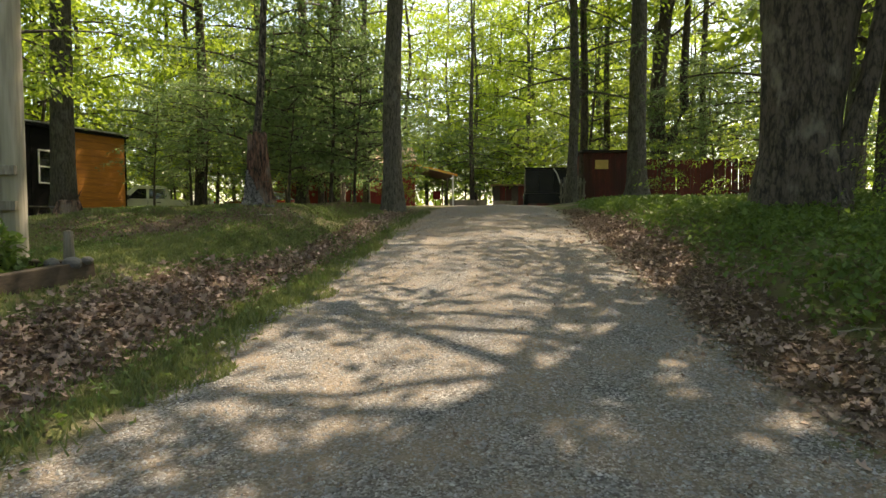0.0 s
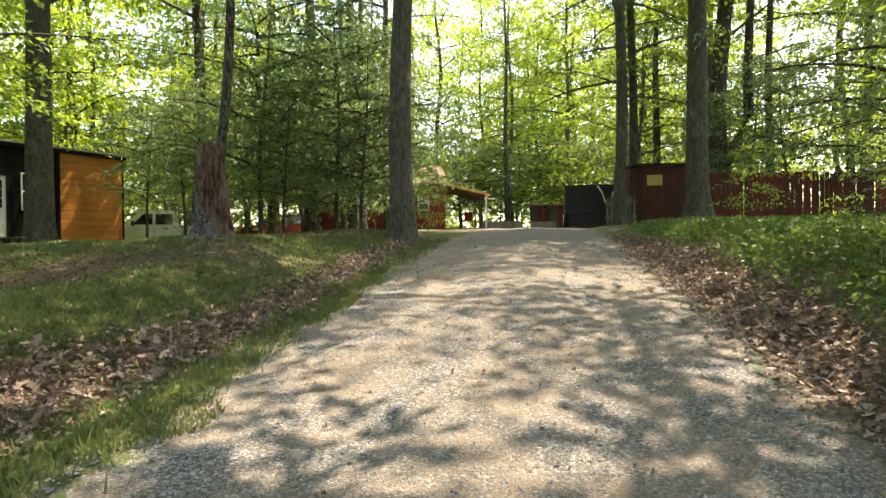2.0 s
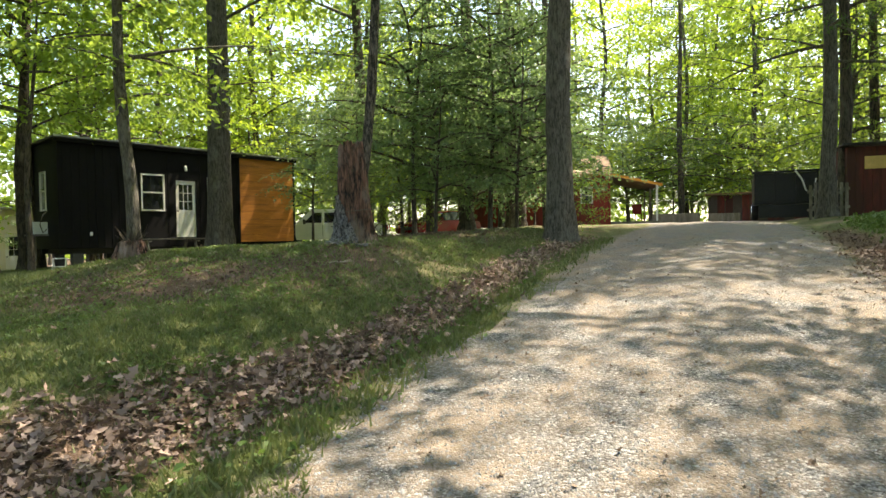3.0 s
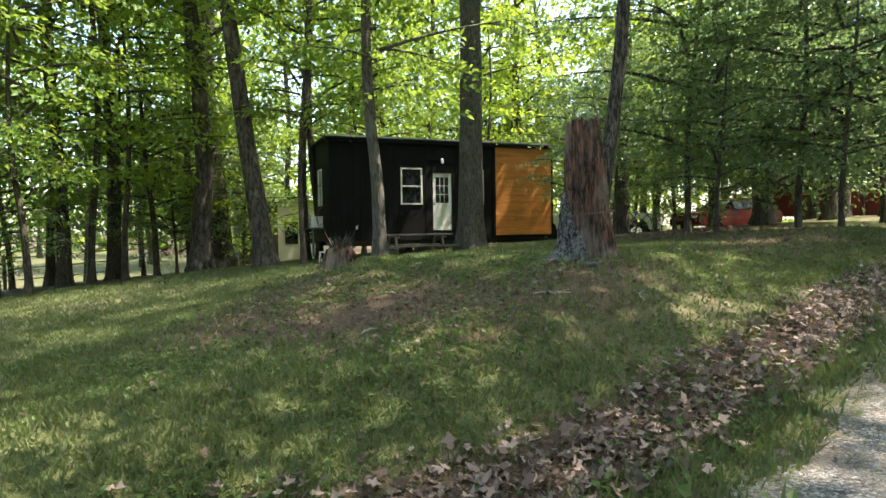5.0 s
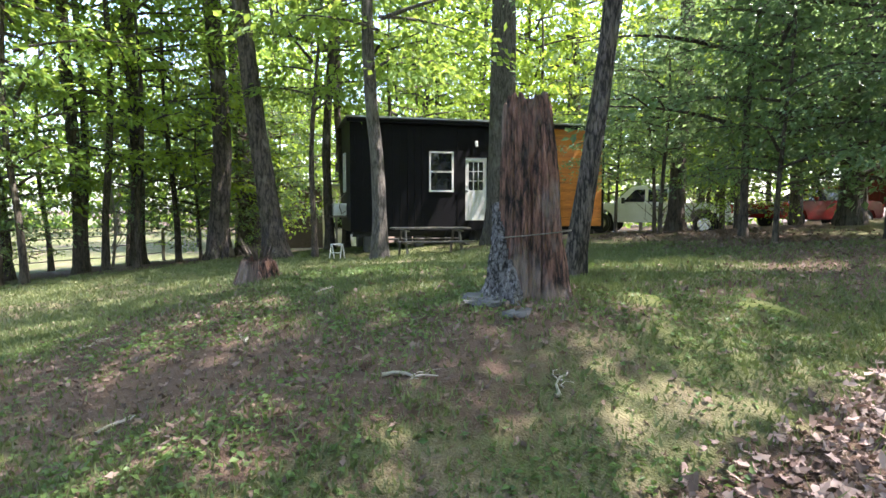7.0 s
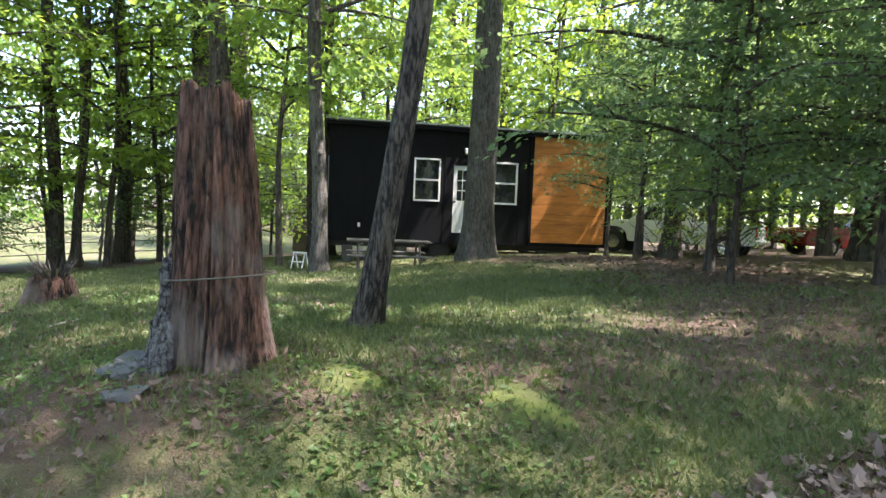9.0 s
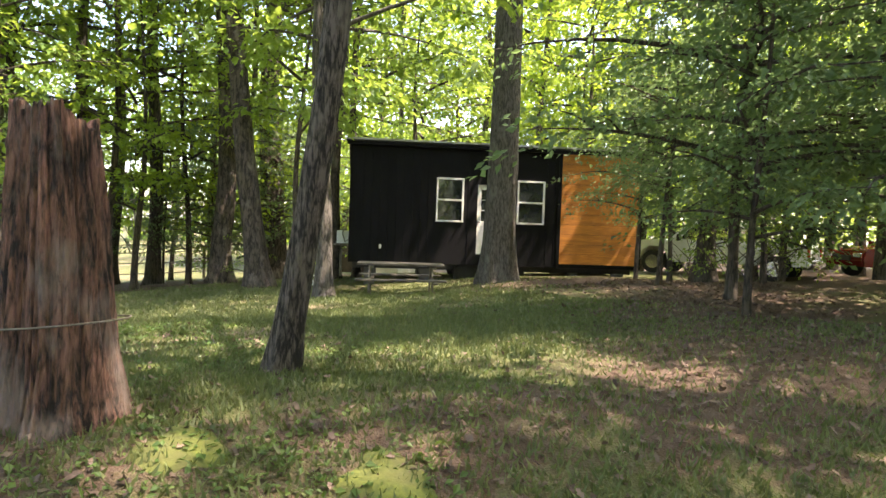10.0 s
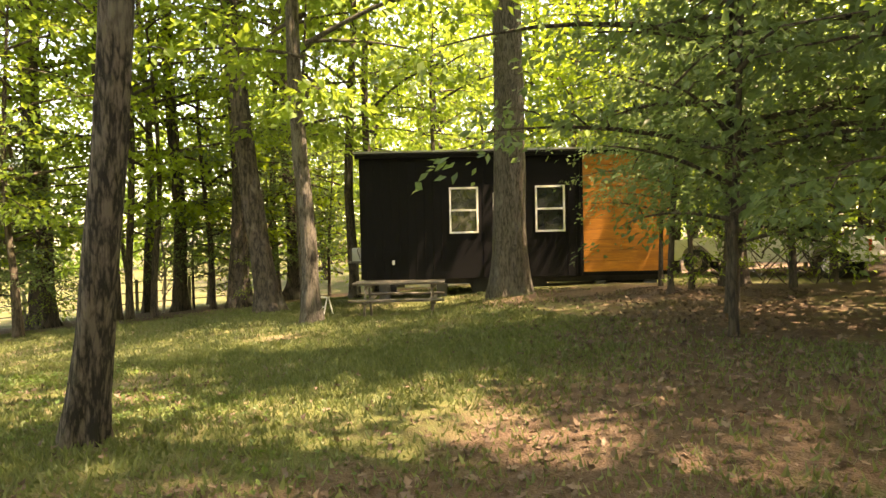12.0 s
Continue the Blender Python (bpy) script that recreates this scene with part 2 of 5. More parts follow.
def litter_amount(x, y):
    """How thickly fallen leaves lie: in the ditch, along the bank, under the trees and at the wood's edge."""
    d = x - centre(y)
    shift = smooth(5.5, 9.8, np.asarray(y, float))
    amount = np.exp(-((d + half(y) + 1.15 - 0.55 * shift) / (0.55 - 0.25 * shift)) ** 2) * smooth(19, 15, y) * 1.1
    amount = amount + np.exp(-((d - half(y) - 0.35) / 0.45) ** 2) * smooth(22, 16, y)
    for px, py, r, a in ((-3.0, 16.6, 1.5, 0.8), (-5.2, 18.6, 2.0, 0.8), (-11.5, 20.6, 2.6, 0.75), (-8.0, 22.5, 3.0, 0.7), (-21, 13, 3.2, 0.9),
                         (-3.6, 9.8, 1.2, 0.42), (-5.6, 9.3, 1.3, 0.42), (-4.2, 10.6, 1.7, 0.42), (-2.9, 13.4, 0.9, 0.55), (-6.4, 10.2, 1.5, 0.55), (-3.2, 11.6, 1.1, 0.45), (-5.4, 13.4, 0.8, 0.5), (-2.6, 14.9, 0.9, 0.5), (-9.4, 26, 4.0, 0.7)):
        amount = amount + a * np.exp(-((x - px) ** 2 + (y - py) ** 2) / r ** 2)
    return np.clip(amount + 0.8 * smooth(-20, -23, x) * smooth(-28, -25, x) + 0.8 * smooth(28, 34, y) * (np.abs(d) > half(y)) + 0.6 * smooth(7, 10, d), 0, 1)


def ground_material():
    m, n, l, bsdf = shader("ground_soil_grass_gravel")
    v = coords(n, l)
    road, lit = n.new("ShaderNodeAttribute"), n.new("ShaderNodeAttribute")
    road.attribute_name, lit.attribute_name = "drive", "litter"
    n1, n2, n3 = noise_tex(n, l, v, 2.2, 5), noise_tex(n, l, v, 14, 5), noise_tex(n, l, v, 60, 3)
    wob = calc(n, l, "MULTIPLY_ADD", calc(n, l, "SUBTRACT", n1, 0.5), 1.1, calc(n, l, "MULTIPLY", calc(n, l, "SUBTRACT", n2, 0.5), 0.5))
    on_road = ramp(n, l, calc(n, l, "MULTIPLY_ADD", calc(n, l, "ADD", road.outputs["Fac"], wob), 2.2, 0.5), [(0.25, (0, 0, 0)), (0.75, (1, 1, 1))])
    vo = n.new("ShaderNodeTexVoronoi")
    vo.inputs["Scale"].default_value = 75
    l.new(v, vo.inputs["Vector"])
    chip = n.new("ShaderNodeSeparateColor")
    l.new(vo.outputs["Color"], chip.inputs[0])
    gravel = ramp(n, l, chip.outputs[0], [(0.0, (0.035, 0.036, 0.04)), (0.5, (0.12, 0.122, 0.132)), (0.8, (0.2, 0.2, 0.21)), (1.0, (0.38, 0.38, 0.39))])
    dusty = ramp(n, l, calc(n, l, "ADD", n1, calc(n, l, "MULTIPLY", n2, 0.25)), [(0.46, (0, 0, 0)), (0.76, (1, 1, 1))])
    gravel = mix(n, l, calc(n, l, "MULTIPLY", dusty, 0.72), gravel, mix(n, l, n3, (0.17, 0.13, 0.1), (0.29, 0.225, 0.175)))
    grass = mix(n, l, n2, (0.048, 0.064, 0.024), (0.125, 0.13, 0.05))
    grass = mix(n, l, ramp(n, l, noise_tex(n, l, v, 0.8, 6), [(0.5, (0, 0, 0)), (0.66, (1, 1, 1))]), grass, mix(n, l, n3, (0.085, 0.065, 0.045), (0.23, 0.18, 0.12)))
    leaves = mix(n, l, n3, (0.045, 0.03, 0.022), (0.165, 0.115, 0.085))
    leaves = mix(n, l, ramp(n, l, n2, [(0.4, (0, 0, 0)), (0.6, (1, 1, 1))]), leaves, (0.085, 0.055, 0.04))
    on_lit = ramp(n, l, calc(n, l, "ADD", lit.outputs["Fac"], wob), [(0.32, (0, 0, 0)), (0.62, (1, 1, 1))])
    soil = mix(n, l, on_lit, grass, leaves)
    l.new(mix(n, l, on_road, soil, gravel), bsdf.inputs["Base Color"])
    bsdf.inputs["Roughness"].default_value = 0.92
    bsdf.inputs["Specular IOR Level"].default_value = 0.25
    bumped(n, l, bsdf, calc(n, l, "ADD", calc(n, l, "MULTIPLY", vo.outputs["Distance"], -0.6), n2), 0.7, 0.025)
    return m


def grid_lines(spans):
    out = [spans[0][0]]
    for a, b, step in spans:
        k = max(1, round((b - a) / step))
        out += [a + (b - a) * (i + 1) / k for i in range(k)]
    return np.array(out)


def make_mesh(name, verts, faces_flat, per, smooth_faces=False):
    """A mesh from arrays: corner numbers in one row, per corners to a face."""
    me = bpy.data.meshes.new(name)
    nv, nl = len(verts), len(faces_flat)
    me.vertices.add(nv)
    me.vertices.foreach_set("co", np.ascontiguousarray(verts, np.float32).ravel())
    me.loops.add(nl)
    me.loops.foreach_set("vertex_index", np.ascontiguousarray(faces_flat, np.int32))
    me.polygons.add(nl // per)
    me.polygons.foreach_set("loop_start", np.arange(0, nl, per, dtype=np.int32))
    me.polygons.foreach_set("use_smooth", np.full(nl // per, smooth_faces))
    me.update(calc_edges=True)
    return me


gx = grid_lines([(-420, -60, 40), (-60, -24, 2.0), (-24, -9, 0.5), (-9, 7, 0.16), (7, 20, 0.8), (20, 60, 4), (60, 420, 40)])
gy = grid_lines([(-300, -20, 40), (-20, -3, 1.5), (-3, 19, 0.16), (19, 32, 0.5), (32, 60, 2), (60, 420, 40)])
GX, GY = np.meshgrid(gx, gy)
GZ = height(GX, GY)
nx, ny = len(gx), len(gy)
ii = (np.arange(ny - 1)[:, None] * nx + np.arange(nx - 1)[None]).ravel()
quads = np.stack([ii, ii + 1, ii + nx + 1, ii + nx], 1).ravel()
gm = make_mesh("ground", np.stack([GX, GY, GZ], -1).reshape(-1, 3), quads, 4, True)
a1 = gm.attributes.new("drive", "FLOAT", "POINT")
a1.data.foreach_set("value", np.clip(half(GY) - np.abs(GX - centre(GY)), -2, 2).astype(np.float32).ravel() * (GY.ravel() < 52) - 3.0 * (GY.ravel() >= 52))
a2 = gm.attributes.new("litter", "FLOAT", "POINT")
a2.data.foreach_set("value", litter_amount(GX, GY).astype(np.float32).ravel())
gm.materials.append(ground_material())
tagged(new("ground", gm), "sloping woodland ground with gravel drive, grass and fallen leaves", "ground", kind="structure")


# ---- helpers for things ----
def thing(name, m, label, category, group="", kind=""):
    ob = new(name)
    ob.empty_display_size = 0.2
    ob.matrix_world = m
    return tagged(ob, label, category, group, kind)


def part(name, bm, material, parent, label=""):
    """Links a bmesh or a mesh as one object under a thing or a part."""
    if isinstance(bm, bpy.types.Mesh):
        me = bm
    else:
        me = bpy.data.meshes.new(name)
        bmesh.ops.recalc_face_normals(bm, faces=bm.faces)
        bm.to_mesh(me)
        bm.free()
    if not me.materials:
        me.materials.append(material)
    ob = new(name, me)
    ob.parent = parent
    if label:
        ob["label"] = label
    return ob


def box(lo, hi, bm=None, bevel=0.0, m=None):
    own = bmesh.new()
    r = bmesh.ops.create_cube(own, size=1)
    for v in r["verts"]:
        v.co = Vector([a + (b - a) * (c + 0.5) for a, b, c in zip(lo, hi, v.co)])
    if bevel:
        bmesh.ops.bevel(own, geom=list(own.edges), offset=bevel, segments=2, affect="EDGES", profile=0.6)
    if m:
        own.transform(m)
    if bm is None:
        return own
    tmp = bpy.data.meshes.new("tmp")
    own.to_mesh(tmp)
    own.free()
    bm.from_mesh(tmp)
    bpy.data.meshes.remove(tmp)
    return bm


def beam(a, b, w, d, bm=None, bevel=0.004):
    """A squared bar from a to b."""
    a, b = Vector(a), Vector(b)
    q = (b - a).to_track_quat("Z", "Y").to_matrix().to_4x4()
    return box((-w / 2, -d / 2, 0), (w / 2, d / 2, (b - a).length), bm, bevel, Matrix.Translation(a) @ q)


def disc(center, axis, r, depth, bm=None, sides=20, bevel=0.0, r2=None):
    own = bmesh.new()
    bmesh.ops.create_cone(own, cap_ends=True, segments=sides, radius1=r, radius2=r if r2 is None else r2, depth=depth)
    if bevel:
        rim = [e for e in own.edges if len({round(v.co.z, 4) for v in e.verts}) == 1]
        bmesh.ops.bevel(own, geom=rim, offset=bevel, segments=2, affect="EDGES")
    own.transform(Matrix.Translation(center) @ Vector(axis).to_track_quat("Z", "Y").to_matrix().to_4x4())
    if bm is None:
        return own
    tmp = bpy.data.meshes.new("tmp")
    own.to_mesh(tmp)
    own.free()
    bm.from_mesh(tmp)
    bpy.data.meshes.remove(tmp)
    return bm


def tubes(name, paths, sides=8):
    """One mesh of tapered tubes; a path is points and their radii."""
    vs, fs, base = [], [], 0
    for pts, radii in paths:
        pts, radii = np.asarray(pts, float), np.asarray(radii, float)
        t = np.gradient(pts, axis=0)
        t /= np.linalg.norm(t, axis=1, keepdims=True) + 1e-9
        ref = np.where(np.abs(t[:, 2:3]) > 0.9, np.array([[1.0, 0, 0]]), np.array([[0, 0, 1.0]]))
        s = np.cross(t, ref)
        s /= np.linalg.norm(s, axis=1, keepdims=True) + 1e-9
        u = np.cross(s, t)
        ang = np.linspace(0, 2 * np.pi, sides, endpoint=False)
        ring = pts[:, None] + radii[:, None, None] * (np.cos(ang)[None, :, None] * s[:, None] + np.sin(ang)[None, :, None] * u[:, None])
        k = len(pts)
        vs.append(ring.reshape(-1, 3))
        i, j = np.meshgrid(np.arange(k - 1), np.arange(sides), indexing="ij")
        a, b = base + i * sides + j, base + i * sides + (j + 1) % sides
        fs.append(np.stack([a, b, b + sides, a + sides], -1).reshape(-1))
        base += k * sides
    return make_mesh(name, np.concatenate(vs), np.concatenate(fs), 4, True)


def unit(v):
    return v / (np.linalg.norm(v, axis=-1, keepdims=True) + 1e-9)


def leaf_mesh(name, pos, way, up, length, width):
    """Many small leaves, each a folded kite of its own."""
    way = unit(way)
    s = unit(np.cross(way, up))
    n = np.cross(s, way)
    L, W = length[:, None], width[:, None]
    mid = pos + way * L * 0.45
    v = np.stack([pos, mid + s * W * 0.5 + n * W * 0.12, pos + way * L - n * L * 0.08, mid - s * W * 0.5 + n * W * 0.12], 1)
    return make_mesh(name, v.reshape(-1, 3), np.arange(4 * len(pos), dtype=np.int32), 4)


def lobed_leaf_mesh(name, pos, way, up, length, width, curl):
    """Dry fallen leaves: lobed outline, curled up at the sides."""
    way = unit(way)
    s = unit(np.cross(way, up))
    n = np.cross(s, way)
    rng = np.random.default_rng(len(pos))
    pts = []
    for a, b in ((0, 0), (0.16, 0.3), (0.36, 0.2), (0.52, 0.5), (0.7, 0.22), (1, 0), (0.7, -0.22), (0.52, -0.5), (0.36, -0.2), (0.16, -0.3)):
        b2 = b * rng.uniform(0.75, 1.25, len(pos))
        lift = curl * (4 * b2 * b2 + 0.8 * (a - 0.4) ** 2)
        pts.append(pos + way * (length * a)[:, None] + s * (width * b2)[:, None] + n * (length * lift)[:, None])
    return make_mesh(name, np.stack(pts, 1).reshape(-1, 3), np.arange(10 * len(pos), dtype=np.int32), 10)


def spray_leaves(rng, centers, outs, per, radius, thick, size, aspect=0.55, droop=0.25):
    """Leaves in flat, drooping sprays round the given centres."""
    m = len(centers)
    r = radius * np.sqrt(rng.random((m, per))) * rng.uniform(0.6, 1.25, (m, 1))
    a = rng.random((m, per)) * 2 * np.pi
    off = np.stack([r * np.cos(a), r * np.sin(a), rng.normal(0, thick, (m, per)) - droop * r * r / radius], -1)
    tilt = outs[:, None] * (off * outs[:, None]).sum(-1, keepdims=True)
    off[..., 2] -= 0.3 * tilt[..., 0] * outs[:, None, 0] + 0.3 * tilt[..., 1] * outs[:, None, 1]
    pos = (centers[:, None] + off).reshape(-1, 3)
    k = len(pos)
    way = unit(off).reshape(-1, 3) * 0.7 + np.repeat(outs, per, 0) * 0.5 + rng.normal(0, 0.45, (k, 3))
    way[:, 2] -= 0.25
    up = np.array([0, 0, 1.0]) + rng.normal(0, 0.45, (k, 3))
    L = size * rng.uniform(0.65, 1.3, k)
    return pos, way, up, L, L * aspect * rng.uniform(0.8, 1.2, k)


def limb_path(rng, start, az, length, rise, r0, k=7):
    t = np.linspace(0, 1, k)
    bend = rng.normal(0, 0.12, 2)
    d = np.array([math.cos(az), math.sin(az)])
    p = np.array([-d[1], d[0]])
    xy = np.outer(t * length, d) + np.outer(bend[0] * length * t * t, p)
    z = rise * length * t - 0.22 * length * t * t * (1 if rise < 0.5 else 0) + bend[1] * length * 0.3 * t * t
    return np.array(start) + np.column_stack([xy, z]), r0 * (1 - 0.85 * t)


def crown_set(seed, h, low, spread, limbs, per, size, rise=0.55, radius=0.9, thick=0.12, conic=0.0, aspect=0.55, inner=0.35, sprays=5, droop=0.25, sides=5):
    """Limbs and leaves for a stem of height h whose foliage starts at low."""
    rng = np.random.default_rng(seed)
    paths, cs, outs = [], [], []
    for i in range(limbs):
        f = (i + rng.random()) / limbs
        z0 = low + (h - low) * f
        az = i * 2.4 + rng.normal(0, 0.3)
        shape = (1 - f) ** 0.8 if conic else math.sin(math.pi * (0.18 + 0.78 * f)) ** 0.7
        ln = spread * (0.25 + 0.75 * shape) * rng.uniform(0.75, 1.2)
        pts, rad = limb_path(rng, (0, 0, z0 - 0.3 * rise * ln), az, ln, rise, 0.012 * ln + 0.012)
        paths.append((pts, rad))
        for s in range(sprays):
            t = inner + (1 - inner) * (s + rng.random()) / sprays
            q = pts[min(int(t * 6), 5)] + (pts[min(int(t * 6) + 1, 6)] - pts[min(int(t * 6), 5)]) * (t * 6 % 1)
            jit = rng.normal(0, 0.16 * ln * t, 3) * (1, 1, 0.45)
            cs.append(q + jit)
            outs.append((math.cos(az), math.sin(az), 0.0))
            if rng.random() < 0.6:
                paths.append((np.array([q, q + 0.5 * jit + (0, 0, 0.05), q + jit]), np.array([0.012, 0.008, 0.003]) * (1 + size * 3)))
    lv = spray_leaves(rng, np.array(cs), np.array(outs), per, radius, thick, size, aspect, droop)
    return tubes("limbs", paths, sides), leaf_mesh("crown", *lv)


def stem(seed, h, r, lean=(0, 0), flare=1.6, sides=14, rings=22, crook=0.12, lobes=5, rough=0.05):
    """A tapered trunk with root flare, slight bends and uneven bark."""
    rng = np.random.default_rng(seed)
    t = np.concatenate([[-0.25 / h, 0, 0.12 / h, 0.3 / h, 0.6 / h, 1.0 / h], np.linspace(1.6 / h, 1, rings)])
    z = t * h
    ph = rng.random(4) * 6.28
    x = lean[0] * z + crook * (np.sin(z * 0.55 + ph[0]) - math.sin(ph[0])) * np.clip(z / 3, 0, 1)
    y = lean[1] * z + crook * (np.sin(z * 0.5 + ph[1]) - math.sin(ph[1])) * np.clip(z / 3, 0, 1)
    ang = np.linspace(0, 2 * np.pi, sides, endpoint=False)
    fl = 1 + (flare - 1) * np.exp(-np.clip(z, 0, 9) / (1.1 * r + 0.15))
    rad = r * (1 - 0.75 * np.clip(t, 0, 1) ** 1.2)[:, None] * fl[:, None]
    lob = 1 + 0.22 * np.exp(-np.clip(z, 0, 9) / (2 * r + 0.2))[:, None] * np.sin(lobes * ang + ph[2])[None] + rng.normal(0, rough, (len(t), sides))
    R = rad * lob
    v = np.stack([x[:, None] + R * np.cos(ang), y[:, None] + R * np.sin(ang), np.repeat(z[:, None], sides, 1)], -1).reshape(-1, 3)
    i, j = np.meshgrid(np.arange(len(t) - 1), np.arange(sides), indexing="ij")
    a, b = i * sides + j, i * sides + (j + 1) % sides
    return make_mesh("trunk", v, np.stack([a, b, b + sides, a + sides], -1).ravel(), 4, True)


# ---- woods ----
def tree(name, x, y, h, r, limbs_mesh, crown_mesh, bark_mat, leaf_mat, label, category="tree", group="", seed=0, turn=0.0, lift=0.0, scale=1.0, **kw):
    t = thing(name, pose(x, y, ground(x, y) - 0.03), label, category, group)
    part("trunk", stem(seed, h, r, **kw), bark_mat, t)
    lean = kw.get("lean", (0, 0))
    for nm, me, mt in (("branch_structure", limbs_mesh, bark_mat), ("crown", crown_mesh, leaf_mat)):
        if me:
            ob = part(nm, me, mt, t)
            ob.matrix_local = pose(lean[0] * h * 0.5, lean[1] * h * 0.5, lift, 0, 0, turn) @ Matrix.Scale(scale, 4)
    return t


TALL = [crown_set(11 + i, 21, 8.0, 5.4, 24, 52, 0.28, 0.55, 1.1, 0.16, sprays=6) for i in range(3)]
# OVER and DENSE: wide high crowns, thickened to shade lawn and drive
OVER = [crown_set(131 + i, 19, 7.5, 6.8, 30, 76, 0.2, 0.35, 0.85, 0.16, sprays=7) for i in range(2)]
DENSE = crown_set(141, 19, 7.5, 6.8, 30, 115, 0.2, 0.35, 0.95, 0.2, sprays=7)
MAPLE = [crown_set(31 + i, 9.5, 2.6, 3.4, 20, 46, 0.2, 0.35, 0.9, 0.07, sprays=4) for i in range(3)]
BEECH = [crown_set(51 + i, 7.5, 1.5, 2.9, 24, 52, 0.135, 0.3, 0.8, 0.07, sprays=5, inner=0.15) for i in range(2)]
SPARSE = [crown_set(61 + i, 18, 5.0, 4.2, 14, 34, 0.2, 0.35, 0.95, 0.1, sprays=4) for i in range(2)]
HEMLOCK = [crown_set(71 + i, 17, 3.0, 3.8, 34, 54, 0.18, 0.02, 0.8, 0.06, conic=1.0, aspect=0.22, sprays=4, inner=0.25, droop=0.4) for i in range(2)]
FAR = [crown_set(91 + i, 22, 3.0, 5.0, 26, 34, 0.37, 0.4, 1.35, 0.12, sprays=4, sides=3) for i in range(3)]
SAPLING = [crown_set(101 + i, 3.2, 0.5, 1.3, 12, 26, 0.1, 0.35, 0.4, 0.05, sprays=3, inner=0.3) for i in range(2)]

BRUSH = [crown_set(111 + i, 2.6, 0.3, 1.4, 15, 2, 0.01, 0.9, 0.3, 0.05, sprays=6, inner=0.2)[0] for i in range(2)]
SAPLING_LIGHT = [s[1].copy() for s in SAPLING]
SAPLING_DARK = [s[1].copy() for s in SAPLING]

# trees that stand near the walk, each by itself
tree("tree", -12.7, 20.38, 22, 0.385, *TALL[0], BARK_GREY, LEAF_MID, "tall straight grey-barked tree in front of the black house", seed=1, flare=1.32, sides=24, rings=34, crook=0.05, rough=0.025)
slender = tree("tree", -11.45, 15.68, 15, 0.15, *SPARSE[0], BARK_GREY, LEAF_MID, "slender grey tree with a pale lichen-spotted foot", seed=2, turn=40, flare=1.5, sides=18, rings=30, crook=0.1, lean=(0.012, 0.0))
low_limbs, low_leaves = crown_set(83, 8.0, 4.0, 2.5, 11, 44, 0.17, 0.1, 0.7, 0.1, sprays=4, droop=0.45, aspect=0.75)
part("branch_structure", low_limbs, BARK_GREY, slender, "low spreading boughs")
part("crown", low_leaves, LEAF_MID, slender, "broad maple-like leaves on low boughs")
tree("tree", -4.23, 13.23, 13, 0.09, *SPARSE[1], BARK_RIDGED, LEAF_MID, "slender leaning tree with ridged grey-brown bark", seed=3, turn=80, lift=1.0, flare=1.45, sides=28, rings=44, crook=0.1, lean=(0.07, 0.125), rough=0.04)
tree("tree", -16.35, 15.45, 20, 0.27, *TALL[1], BARK_OLD, LEAF_MID, "stout furrowed old tree at the lawn's edge", seed=4, flare=1.6, sides=24, rings=30, crook=0.06, lean=(-0.086, -0.1))
tree("tree", -9.4, 23.6, 20, 0.2, *TALL[2], BARK_DARK, LEAF_MID, "straight dark-stemmed tree beside the parked truck", seed=5, flare=1.4, sides=16, crook=0.06)
tree("tree", -1.32, 16.62, 22, 0.25, *OVER[0], BARK_GREY, LEAF_MID, "tall grey tree at the edge of the drive", seed=6, turn=120, lift=0.6, flare=1.5, sides=20, rings=30, crook=0.06, lean=(0.012, 0))
fence_tree = tree("tree", 7.9, 24.2, 22, 0.37, *OVER[1], BARK_GREY, LEAF_BRIGHT, "tall grey tree before the red fence", seed=7, turn=70, scale=1.2, flare=1.5, sides=20, rings=30, crook=0.06, lean=(-0.012, 0))
tree("tree", 10.7, 29.0, 21, 0.42, *TALL[2], BARK_DARK, LEAF_BRIGHT, "dark forked tree behind the red fence", seed=8, turn=10, flare=1.4, sides=18, rings=30, crook=0.16)
# extra crown added high on the fence tree, to shade drive and lawn
for nm, me, mt in (("branch_structure", OVER[0][0], BARK_GREY), ("crown", OVER[0][1], LEAF_BRIGHT)):
    part(nm, me, mt, fence_tree).matrix_local = pose(0, 0, 2.0, 0, 0, 160)
fork = bpy.data.objects["tree.007"]
part("side_stem", tubes("side_stem", [(np.array([(0.0, 0, 2.6), (0.5, 0.1, 3.4), (1.0, 0.1, 4.6), (0.95, 0.1, 6.2), (1.1, 0.1, 9.5), (1.0, 0, 13)]), np.array([0.26, 0.24, 0.21, 0.19, 0.15, 0.06]))], 12), BARK_DARK, fork)
tree("tree", 5.4, 24.9, 20, 0.21, *HEMLOCK[0], BARK_GREY, NEEDLE, "evergreen with layered drooping branches beside the gate", "evergreen tree", seed=9, lift=1.5, flare=1.4, sides=16, crook=0.05)
tree("tree", 6.1, 26.0, 20, 0.18, *SPARSE[0], BARK_DARK, LEAF_BRIGHT, "thin dark tree behind the gate", seed=10, turn=200, crook=0.06)
old = tree("tree", 5.35, 8.85, 16, 0.52, *OVER[1], BARK_OLD, LEAF_MID, "huge old twin-stemmed tree with flaking bark on the bank", seed=12, turn=33, flare=1.45, sides=40, rings=44, crook=0.08, lobes=4, rough=0.035, lift=0.0)
